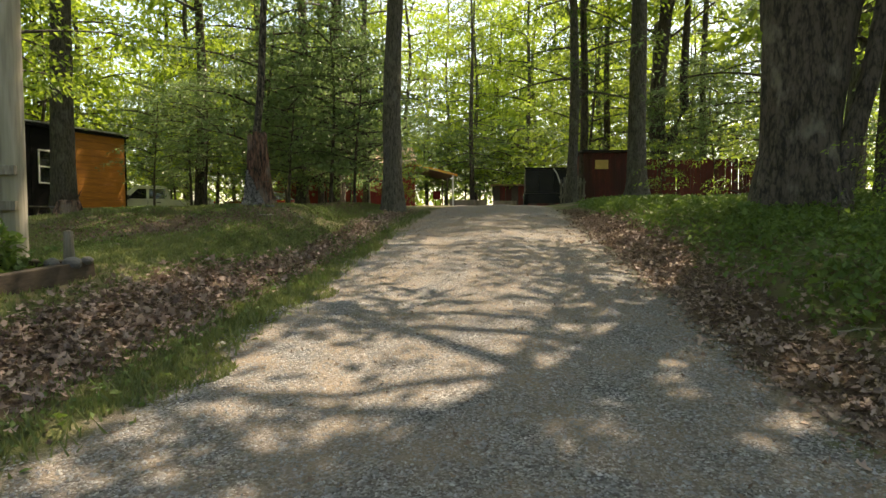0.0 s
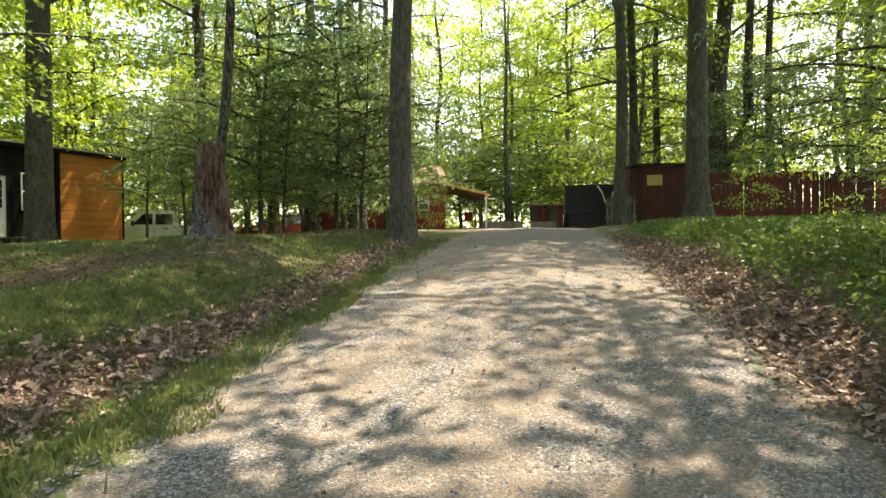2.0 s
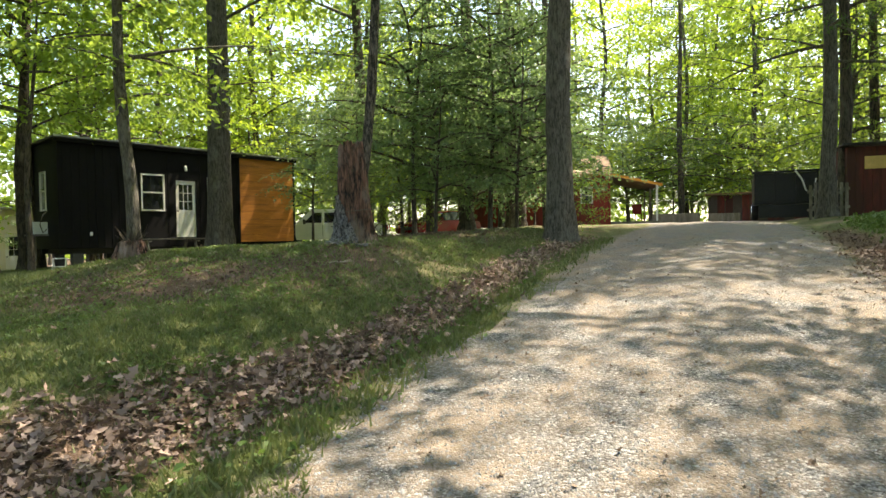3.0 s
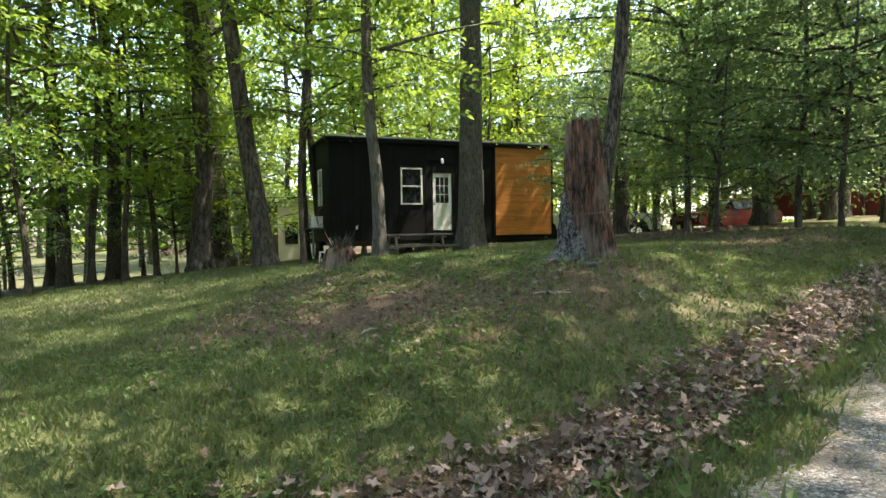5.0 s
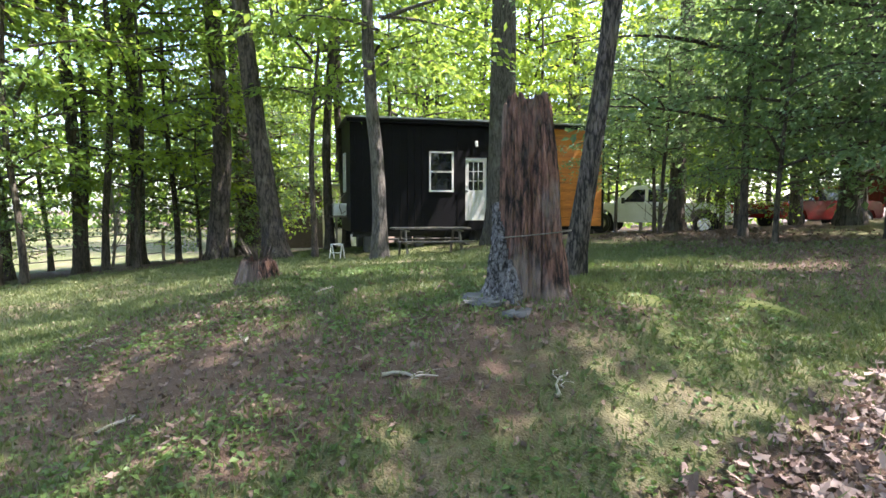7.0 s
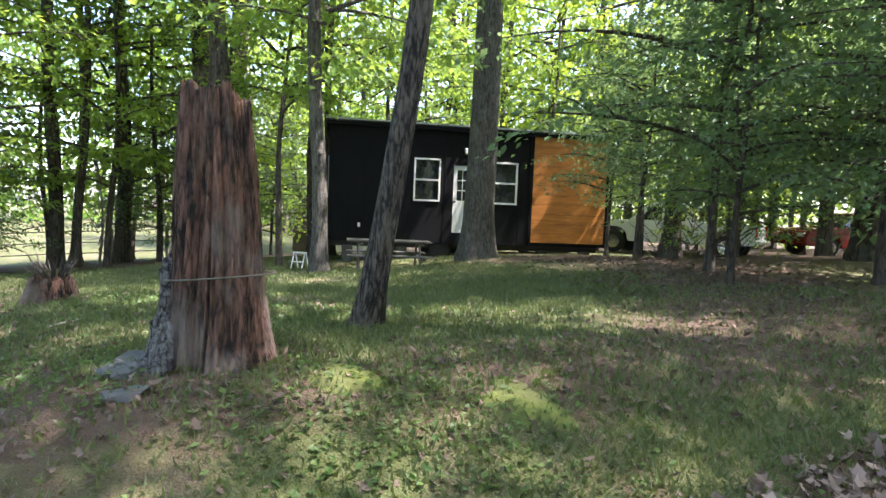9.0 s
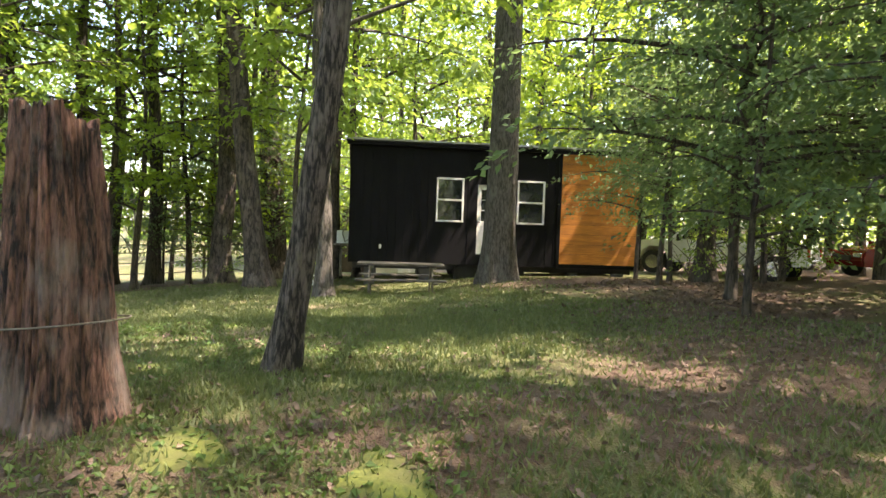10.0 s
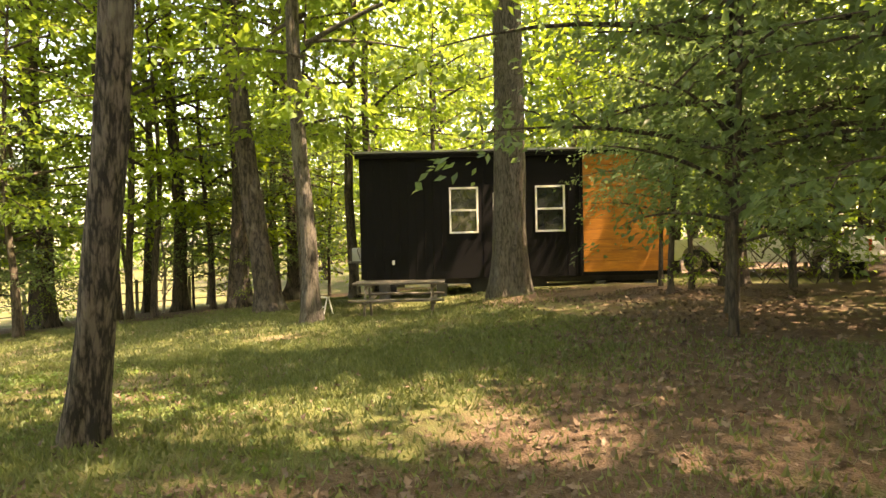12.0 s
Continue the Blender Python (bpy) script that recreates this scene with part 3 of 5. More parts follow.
part("side_stem", tubes("side_stem", [(np.array([(0.15, -0.5, -0.3), (0.28, -0.48, 0.7), (0.52, -0.46, 1.5), (0.68, -0.43, 2.0), (0.9, -0.4, 3.0), (1.12, -0.3, 3.9), (1.4, -0.2, 6), (1.8, 0, 10)]), np.array([0.24, 0.16, 0.13, 0.13, 0.14, 0.14, 0.13, 0.07]))], 14), BARK_OLD, old)
part("fork_stem", tubes("fork_stem", [(np.array([(0.08, 0, 1.2), (0.16, 0.02, 2.2), (0.38, 0.05, 3.4), (0.62, 0.1, 4.8), (0.9, 0.2, 7.5), (1.3, 0.3, 12)]), np.array([0.4, 0.46, 0.45, 0.4, 0.33, 0.12]))], 22), BARK_OLD, old)
for k, (x, y, r) in enumerate(((-5.5, 24.0, 0.22), (-4.7, 27.5, 0.2), (-3.8, 31.0, 0.18))):
    tree("tree", x, y, 21, r, SPARSE[k % 2][0], None, BARK_DARK, LEAF_MID, "dark-stemmed tall tree among dense young trees", group="tall trees in the thicket", seed=170 + k, turn=k * 40, flare=1.4, sides=14, crook=0.06)
# stems along the lawn's far edge, seen against the meadow
for k, (x, y, r, ln) in enumerate(((-23.0, 9.2, 0.34, 0.01), (-21.6, 9.6, 0.17, -0.05), (-21.2, 11.4, 0.19, 0.0), (-22.6, 13.2, 0.22, 0.02), (-20.3, 11.9, 0.1, 0.02), (-24.5, 16.6, 0.13, 0.0),
                                   (-19.6, 14.9, 0.3, 0.0), (-23.3, 17.3, 0.44, -0.03), (-18.6, 18.2, 0.15, 0.02), (-18.9, 19.0, 0.13, 0.0), (-17.7, 7.0, 0.26, 0.02), (-19.0, 5.2, 0.3, 0.0), (-25.5, 12.0, 0.16, 0.0))):
    lm = SPARSE[k % 2] if k % 6 else TALL[k % 3]
    tree("tree", x, y, 18 + k % 4, r, *lm, BARK_OLD if r > 0.25 else BARK_DARK, LEAF_BRIGHT if k % 2 else LEAF_MID, "tall tree stem along the far edge of the lawn", group="trees along the lawn", seed=120 + k, turn=k * 67, flare=1.5, lean=(ln, 0), sides=14, crook=0.12)
# low leafy trees
for k, (x, y, sc, dark) in enumerate(((-5.6, 19.4, 1.0, 1), (-3.6, 19.8, 0.95, 1), (-7.2, 22.4, 0.75, 1), (-5.9, 25.4, 1.0, 1), (-3.0, 25.0, 0.9, 1),
                                      (-4.6, 18.3, 0.6, 1), (-2.7, 18.9, 0.7, 1), (-6.6, 28.5, 1.0, 0), (-23.5, 18.4, 0.9, 0), (-21.8, 15.0, 0.8, 0), (-24.2, 13.6, 0.75, 0), (-23.0, 16.4, 0.9, 0), (-19.8, 8.2, 0.7, 0), (-24.5, 7.2, 0.9, 0), (-20.5, 3.0, 1.0, 0),
                                      (9.8, 15.8, 0.8, 1), (10.5, 18.5, 1.0, 1), (8.8, 9.2, 0.9, 1), (11.5, 12.0, 1.0, 1), (12.5, 31, 1.0, 0), (15, 24, 1.0, 0), (-18.9, 9.4, 0.75, 0), (12.6, 27.6, 0.9, 1), (10.0, 28.0, 0.7, 1))):
    b = BEECH[k % 2]
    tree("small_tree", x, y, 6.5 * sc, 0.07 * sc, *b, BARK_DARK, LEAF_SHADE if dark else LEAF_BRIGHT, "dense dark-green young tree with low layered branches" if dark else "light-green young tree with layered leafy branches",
         "small tree", "young trees under the tall ones", seed=200 + k, turn=k * 83, scale=sc, flare=1.3, sides=8, rings=8, crook=0.15)
for k, (x, y, sc, up) in enumerate(((-11.0, 23.2, 0.6, 0.55), (-9.2, 22.3, 0.55, 0.8), (-8.1, 20.8, 0.5, 1.0))):
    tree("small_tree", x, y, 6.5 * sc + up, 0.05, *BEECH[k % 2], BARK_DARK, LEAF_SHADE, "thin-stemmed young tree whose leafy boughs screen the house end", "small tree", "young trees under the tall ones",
         seed=240 + k, turn=k * 131 + 20, lift=up, scale=sc, flare=1.3, sides=8, rings=8, crook=0.15)
# the last maple is added at the view's right edge to shade the drive
for k, (x, y, sc) in enumerate(((-15.6, 16.2, 0.85), (-21.5, 14.2, 1.0), (-20.6, 7.6, 1.0), (-17.6, 9.8, 0.9), (-19.6, 12.6, 0.95), (-10.2, 27.6, 0.9), (-19.5, 21.5, 1.0), (-11.6, 34, 1.1), (-18.2, 27.5, 1.1), (-22, 24.5, 1.0), (-8, 31.5, 1.0), (-19.2, 31.0, 1.0), (8.2, 33, 1.0), (13.5, 21, 1.0), (-22, 5, 1.0), (-25, 1, 1.1), (12.5, 6.5, 1.0), (-15.5, 36.5, 1.1), (7.5, 10.2, 1.0))):
    tree("maple_tree", x, y, 9 * sc, 0.1 * sc, *MAPLE[k % 3], BARK_DARK, LEAF_BRIGHT if k % 3 else LEAF_MID, "leafy young maple with spreading sprays", "tree", "maples in the wood", seed=300 + k, turn=k * 51, lift=0 if k else 1.7, scale=sc, flare=1.3, sides=10, rings=10, crook=0.15)
for k, (x, y) in enumerate(((2.4, 46), (-9, 30), (-5.5, 33.5), (13.5, 31), (9.3, 40), (-15.5, 39), (9.2, 33.5), (12.2, 34.5), (16.0, 28.5), (-7.2, 36.5))):
    tree("evergreen_tree", x, y, 18, 0.2, *HEMLOCK[k % 2], BARK_DARK, NEEDLE, "dark evergreen with layered drooping branches", "evergreen tree", "evergreens in the wood", seed=400 + k, turn=k * 70, flare=1.4, sides=12, crook=0.05)
# undergrowth
for k, (x, y, sc) in enumerate(((-7.6, 23.6, 0.9), (-5.9, 21.6, 0.8), (-10.2, 24.6, 0.5), (-8.4, 24.3, 0.6), (-6.5, 17.9 + 2.3, 0.6), (-1.2, 18.6, 0.55), (-1.0, 20.6, 0.6), (-20.2, 9.7, 0.6), (-24, 10.5, 0.9), (-26.5, 9, 1.0), (-23.3, 14.4, 0.8), (-17.4, 15.3, 0.5), (5.6, 11.2, 0.5), (6.6, 6.6, 0.8), (4.9, 6.3, 0.45), (5.3, 14.2, 0.5))):
    t = thing("shrub", pose(x, y, ground(x, y), 0, 0, k * 77) @ Matrix.Scale(sc, 4), "low leafy shrub on the woodland floor", "shrub", "shrubs of the undergrowth")
    part("woody_base", SAPLING[k % 2][0], BARK_DARK, t)
    part("foliage", SAPLING[k % 2][1], LEAF_MID, t)
for k, (x, y, sc) in enumerate(((-23.2, 15.2, 1.2), (-24.6, 16.2, 1.9), (-24.2, 17.9, 1.7), (-25.6, 19.4, 2.0), (-25.2, 6.2, 1.7), (-26.4, 7.8, 1.9), (-23.8, 5.0, 1.5), (-26.8, 21.5, 2.1))):
    t = thing("shrub", pose(x, y, ground(x, y), 0, 0, k * 77) @ Matrix.Scale(sc, 4), "light-green leafy shrub along the meadow's edge", "shrub", "shrubs along the meadow")
    part("woody_base", SAPLING[k % 2][0], BARK_DARK, t)
    part("foliage", SAPLING_LIGHT[k % 2], LEAF_BRIGHT, t)
# unseen tall trees added beside and behind the walk, whose crowns shade the drive
for k, (x, y) in enumerate(((8.2, 4.6), (12.4, 8.0), (7.4, 0.6), (10.5, -2.5), (5.2, -5.5), (-6.5, -4.0), (-9.5, 2.0), (-14.5, 4.5), (15.5, 3.0))):
    tree("tree", x, y, 21, 0.26 + 0.03 * (k % 4), *(DENSE if k in (0, 2) else TALL[k % 3]), BARK_GREY if k % 2 else BARK_OLD, LEAF_MID, "tall woodland tree with a high leafy crown", group="tall trees beside the drive", seed=150 + k, turn=k * 97, flare=1.5, sides=14, crook=0.12)
for k, (x, y, sc) in enumerate(((-4.6, 21.6, 1.7), (-3.2, 20.6, 1.5), (-2.3, 19.4, 1.2), (-3.9, 23.4, 1.8), (-2.1, 23.0, 1.5), (-5.4, 23.6, 1.8), (-6.6, 25.0, 1.8))):
    t = thing("shrub", pose(x, y, ground(x, y), 0, 0, k * 57) @ Matrix.Scale(sc, 4), "dense dark-green shrub under the trees", "shrub", "dark shrubs of the thicket")
    part("woody_base", SAPLING[k % 2][0], BARK_DARK, t)
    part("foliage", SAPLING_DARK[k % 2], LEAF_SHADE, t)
for k, (x, y, sc) in enumerate(((-9.2, 24.1, 0.62), (-8.5, 24.0, 0.55), (-9.8, 23.6, 0.5), (-7.6, 23.4, 0.5))):
    t = thing("bare_brush", pose(x, y, ground(x, y) - 0.25 * sc, 0, 0, k * 101) @ Matrix.Scale(sc, 4), "tangle of bare grey twigs on the woodland floor", "brush", "bare brush by the truck")
    part("woody_base", BRUSH[k % 2], BARK_OLD, t)
# tree hidden behind the old one, added for streaky shade on the bank
tree("tree", 9.3, 13.6, 19, 0.24, *SPARSE[0], BARK_GREY, LEAF_MID, "tall thin-crowned tree above the bank", seed=181, turn=15, flare=1.5, sides=14, crook=0.12)
# the wood beyond
rng = np.random.default_rng(5)
spots = []
young = [o for o in scene.objects if o.name.startswith("maple_tree")][:3]
for _ in range(4000):
    a, d = rng.uniform(-0.5, 2 * np.pi), rng.uniform(30, 74)
    x, y = -5 + d * math.cos(a), 14 + d * math.sin(a)
    if y < -18 or (x > 14 and y < 16) or (y < -4 and x > -30) or (abs(x - centre(y)) < 4.5 and y < 47) or (-62 < x < -24 and -8 < y < 22) or (-34 < x < -12 and y < 29 and y > 12) or (-13 < x < 9 and y < 47) or any((x - p) ** 2 + (y - q) ** 2 < 20 for p, q in spots):
        continue
    spots.append((x, y))
    k = len(spots) % 3
    if len(spots) <= 3:
        tree("forest_tree", x, y, 22, 0.2, *FAR[k], BARK_DARK, LEAF_BRIGHT, "tall sunlit tree of the wood beyond", "tree", "trees of the wood beyond", seed=500 + k, flare=1.4, sides=9, rings=12, crook=0.2)
        src = [o for o in scene.objects if o.name.startswith("forest_tree")]
    else:
        copy_thing(src[k], pose(x, y, ground(x, y) - 0.03, 0, 0, rng.uniform(0, 360)))
    if len(spots) % 2 == 0 and d < 52:
        copy_thing(young[k], pose(x + 2.2, y - 1.5, ground(x + 2.2, y - 1.5) - 0.03, 0, 0, rng.uniform(0, 360)))
    if len(spots) >= 50:
        break
for k, (x, y) in enumerate(((-19.5, 31.5), (-24.5, 30.5), (-29, 30), (-34, 27), (-22, 37), (-16, 38.5), (-27.5, 36.5), (-33, 33), (-38, 24.5), (-12.5, 41), (-2.5, 50), (3.2, 54), (7.4, 50.5), (0.6, 60), (5.8, 62), (-5.5, 57), (10.5, 57), (3.6, 69), (-1.5, 68), (8.5, 70))):
    copy_thing(src[k % 3], pose(x, y, ground(x, y) - 0.03, 0, 0, 71 * k))
for k, (x, y) in enumerate(((-26.2, 15.4), (-27.6, 11.2), (-26.0, 8.4), (-28.6, 18.6), (-29.5, 14.2), (-28.4, 6.0))):
    copy_thing(young[k % 3], pose(x, y, ground(x, y) - 0.03, 0, 0, 67 * k))
low_src = [o for o in scene.objects if o.name.startswith("small_tree") and "light-green" in o["label"]][:2]
for k, (x, y) in enumerate(((-1, 47.5), (2, 49), (5.2, 49.5), (8.2, 48), (-4.5, 50), (11, 47), (0.5, 54), (4.2, 57), (-14, 32), (-11, 38), (-7.5, 39.5), (-16.5, 35), (-18.5, 33), (-5.5, 37))):
    copy_thing(low_src[k % 2], pose(x, y, ground(x, y) - 0.03, 0, 0, 83 * k))
for k in range(13):
    x, y = -7 + 1.55 * k, 47.5 + 1.4 * math.sin(k * 2.1)
    t = thing("shrub", pose(x, y, ground(x, y), 0, 0, k * 57) @ Matrix.Scale(1.9 + 0.3 * math.sin(k), 4), "leafy green shrub at the edge of the wood", "shrub", "shrubs at the wood's edge")
    part("woody_base", SAPLING[k % 2][0], BARK_DARK, t)
    part("foliage", SAPLING[k % 2][1], LEAF_MID, t)
# leaf wall far off that closes the wood
a = rng.uniform(0, 2 * np.pi, 50000)
d = rng.normal(84, 4, 50000)
p = np.column_stack([-5 + d * np.cos(a), 14 + d * np.sin(a), np.zeros(50000)])
p[:, 2] = height(p[:, 0], p[:, 1]) + 24 * rng.random(50000) ** 1.1 * (0.8 + 0.3 * np.sin(a * 17) * np.sin(a * 7))
back = leaf_mesh("far_woods", p, rng.normal(0, 1, (50000, 3)), rng.normal(0, 1, (50000, 3)), rng.uniform(0.7, 1.4, 50000), rng.uniform(0.5, 0.9, 50000))
back.materials.append(LEAF_MID)
tagged(new("far_woods", back), "distant green woods closing the view", "woods", kind="stuff")


# ---- stumps ----
def snag(x, y, h, r, r_top, seed, label, mat, name="tree_stump", sway=(0, 0), peak=0.03):
    """A broken standing stump: furrowed sides, spread roots, jagged top."""
    rng = np.random.default_rng(seed)
    t = thing(name, pose(x, y, ground(x, y) - 0.05), label, "stump")
    sides = 220
    ang = np.linspace(0, 2 * np.pi, sides, endpoint=False)
    zz = np.concatenate([[-0.15, 0, 0.04, 0.09, 0.15, 0.22, 0.3, 0.39, 0.48, 0.58], np.linspace(0.68, h, int(h * 22))]) if h > 0.8 else np.linspace(-0.15, h, 9)
    waves = [(k, rng.uniform(0.4, 1), rng.random() * 6.28, rng.uniform(1.5, 4.5), rng.random() * 6.28) for k in (5, 7, 9, 11, 14, 17, 21, 26, 31, 43, 57)]
    cracks = [(rng.random() * 6.28, rng.uniform(0.025, 0.08), rng.uniform(0.03, 0.11), rng.uniform(0.2, 1.0), rng.uniform(0.25, 0.7)) for _ in range(19)]
    big = 0.07 * np.sin(3 * ang + 1.0) + 0.05 * np.sin(5 * ang + 2.2)
    fibre = rng.normal(0, 1, sides)
    fibre = fibre + np.roll(fibre, 1) + 0.5 * np.roll(fibre, 2)
    top = h * (0.95 + peak * np.sin(ang + 2.4) + 0.5 * peak * np.sin(4 * ang + 1) + 0.3 * peak * np.sin(11 * ang) + 0.0055 * fibre)
    vs = []
    for i, z in enumerate(zz):
        f = np.clip(z / h, 0, 1)
        rr = r + (r_top - r) * f ** 0.85
        fl = math.exp(-max(z, 0) / 0.17)
        ridge = sum(a * (0.6 + 0.5 * math.sin(2.3 * z * q + p2)) * np.abs(np.sin(0.5 * k * ang + p1 + 0.5 * math.sin(q * z + p2))) for k, a, p1, q, p2 in waves) * 0.042 - 0.115
        for ca, cw, cd, cz, cl in cracks:
            ridge = ridge - cd * math.exp(-((f - cz) / cl) ** 2) * np.exp(-((np.angle(np.exp(1j * (ang - ca - 0.08 * math.sin(1.7 * z + ca)))) / cw) ** 2))
        flake = 0.018 * np.sign(np.sin(9 * ang + 5 * np.sin(3 * z + 2 * np.sin(5 * ang)))) * np.clip(np.sin(4 * z + 3 * np.sin(2 * ang + 1)), 0, 1)
        rad = rr * (1 + 1.65 * ridge * (1 + fl * 0.8) + flake + big * (0.6 + 1.6 * fl) + 0.3 * fl + rng.normal(0, 0.009, sides))
        twist = ang + 0.05 * np.sin(z * 2)
        vs.append(np.stack([rad * np.cos(twist) + sway[0] * f, rad * np.sin(twist) + sway[1] * f, np.minimum(z, top)], -1))
    mid = np.array([sway[0], sway[1]])
    for q, dz in ((0.8, -0.02), (0.45, -0.12), (0.05, -0.2)):
        v = vs[len(zz) - 1].copy()
        v[:, :2] = mid + (v[:, :2] - mid) * q
        v[:, 2] += dz * h * 0.4 + rng.normal(0, 0.02, sides)
        vs.append(v)
    n = len(vs)
    i, j = np.meshgrid(np.arange(n - 1), np.arange(sides), indexing="ij")
    a, b = i * sides + j, i * sides + (j + 1) % sides
    part("trunk", make_mesh("trunk", np.concatenate(vs), np.stack([a, b, b + sides, a + sides], -1).ravel(), 4, True), mat, t)
    return t


def bark_remnant(parent, a0, a1, tall, r, mat, label):
    """A thick slab of bark still clinging to one side: high at one edge, ragged above."""
    rng = np.random.default_rng(17)
    na, nz = 44, 26
    ang = np.radians(np.linspace(a0, a1, na))
    u = np.linspace(0, 1, na)
    tops = tall * (1 - 0.85 * u ** 1.3) * (1 + 0.05 * np.sin(17 * u) + rng.normal(0, 0.035, na)) * np.clip(u * 9 + 0.55, 0, 1)
    layers = []
    for depth in (0.0, -0.05):
        rows = []
        for k in range(nz):
            z = -0.1 + (tops + 0.1) * k / (nz - 1)
            fl = np.exp(-np.clip(z, 0, 9) / 0.17)
            rad = r * (1 - 0.1 * z) * (1 + 0.42 * fl) + depth + (0.012 * np.sin(41 * u + 2 * np.sin(7 * z)) + 0.012 * np.sin(23 * z + 9 * np.sin(6 * u)) + rng.normal(0, 0.006, na)) * (depth == 0)
            rows.append(np.stack([rad * np.cos(ang), rad * np.sin(ang), z], -1))
        layers.append(np.stack(rows))
    grid = np.concatenate([layers[0], layers[1][::-1]])
    n = len(grid)
    i, j = np.meshgrid(np.arange(n), np.arange(na - 1), indexing="ij")
    a, b = i * na + j, i * na + j + 1
    c, d = (i + 1) % n * na + j + 1, (i + 1) % n * na + j
    part("bark_slab", make_mesh("bark_slab", grid.reshape(-1, 3), np.stack([a, b, c, d], -1).ravel(), 4, False), mat, parent, label)


big_stump = snag(-3.64, 12.09, 1.5, 0.262, 0.172, 3, "broken reddish-grey dead tree stump with spread roots on the bank", DEADWOOD, sway=(-0.03, -0.04), peak=0.035)
bark_remnant(big_stump, -142, -58, 0.74, 0.292, BARK_SILVER, "silver-grey slab of old bark on the stump")
ang = np.linspace(0, 2 * np.pi, 40)
ring = np.column_stack([0.275 * np.cos(ang), 0.275 * np.sin(ang), 0.5 + 0.03 * np.sin(ang + 1)])
part("cord", tubes("cord", [(ring, np.full(40, 0.005))], 5), OLD_WOOD, big_stump, "thin pale cord tied round the stump")
snag(-7.02, 11.33, 0.27, 0.18, 0.18, 8, "low weathered stump with a spiky plant on it", DEADWOOD, "low_stump")
rng = np.random.default_rng(9)
k = 60
aa = rng.random(k) * 6.28
pl = thing("potted_plant", pose(-7.02, 11.33, ground(-7.02, 11.33) + 0.17), "dry spiky brown plant growing on the low stump", "plant")
part("foliage", leaf_mesh("foliage", np.column_stack([0.12 * np.cos(aa) * rng.random(k), 0.12 * np.sin(aa) * rng.random(k), np.zeros(k)]), np.column_stack([np.cos(aa), np.sin(aa), rng.uniform(0.8, 3, k)]), np.tile((0.3, 0.2, 1.0), (k, 1)), rng.uniform(0.16, 0.36, k), rng.uniform(0.014, 0.026, k)), BARK_DARK, pl)


# ---- the black house on wheels ----
def wall_panels(bm, axis_len, z0, z1, holes, lo_b, hi_b, along="a"):
    """Wall pieces round rectangular openings (a0, a1, z0, z1)."""
    xs = sorted({0, axis_len, *(v for h in holes for v in h[:2])})
    zs = sorted({z0, z1, *(v for h in holes for v in h[2:])})
    for xa, xb in zip(xs, xs[1:]):
        for za, zb in zip(zs, zs[1:]):
            cx, cz = (xa + xb) / 2, (za + zb) / 2
            if any(h[0] < cx < h[1] and h[2] < cz < h[3] for h in holes):
                continue
            if along == "a":
                box((xa, lo_b, za), (xb, hi_b, zb), bm)
            else:
                box((lo_b, xa, za), (hi_b, xb, zb), bm)
    bmesh.ops.remove_doubles(bm, verts=bm.verts, dist=0.0005)
    return bm


def sash_window(parent, m, w, h, trim, sash=True):
    """A white-framed window of two panes, one above the other; local x along, y inwards, z up from its sill."""
    fr = bmesh.new()
    t = 0.05
    for lo, hi in (((0, 0), (t, h)), ((w - t, 0), (w, h)), ((t, 0), (w - t, t)), ((t, h - t), (w - t, h)), *([((t, h / 2 - 0.025), (w - t, h / 2 + 0.025))] if sash else [])):
        box((lo[0], -0.035, lo[1]), (hi[0], 0.06, hi[1]), fr, 0.004)
    win = part("window", fr, trim, parent, "white-framed sash window" if trim == WHITE else "dark-framed window")
    win.matrix_local = m
    for za, zb in (((t, h / 2 - 0.025), (h / 2 + 0.025, h - t)) if sash else ((t, h - t),)):
        part("pane", box((t, 0.02, za), (w - t, 0.03, zb)), GLASS, win, "dark reflecting glass pane")
    return win


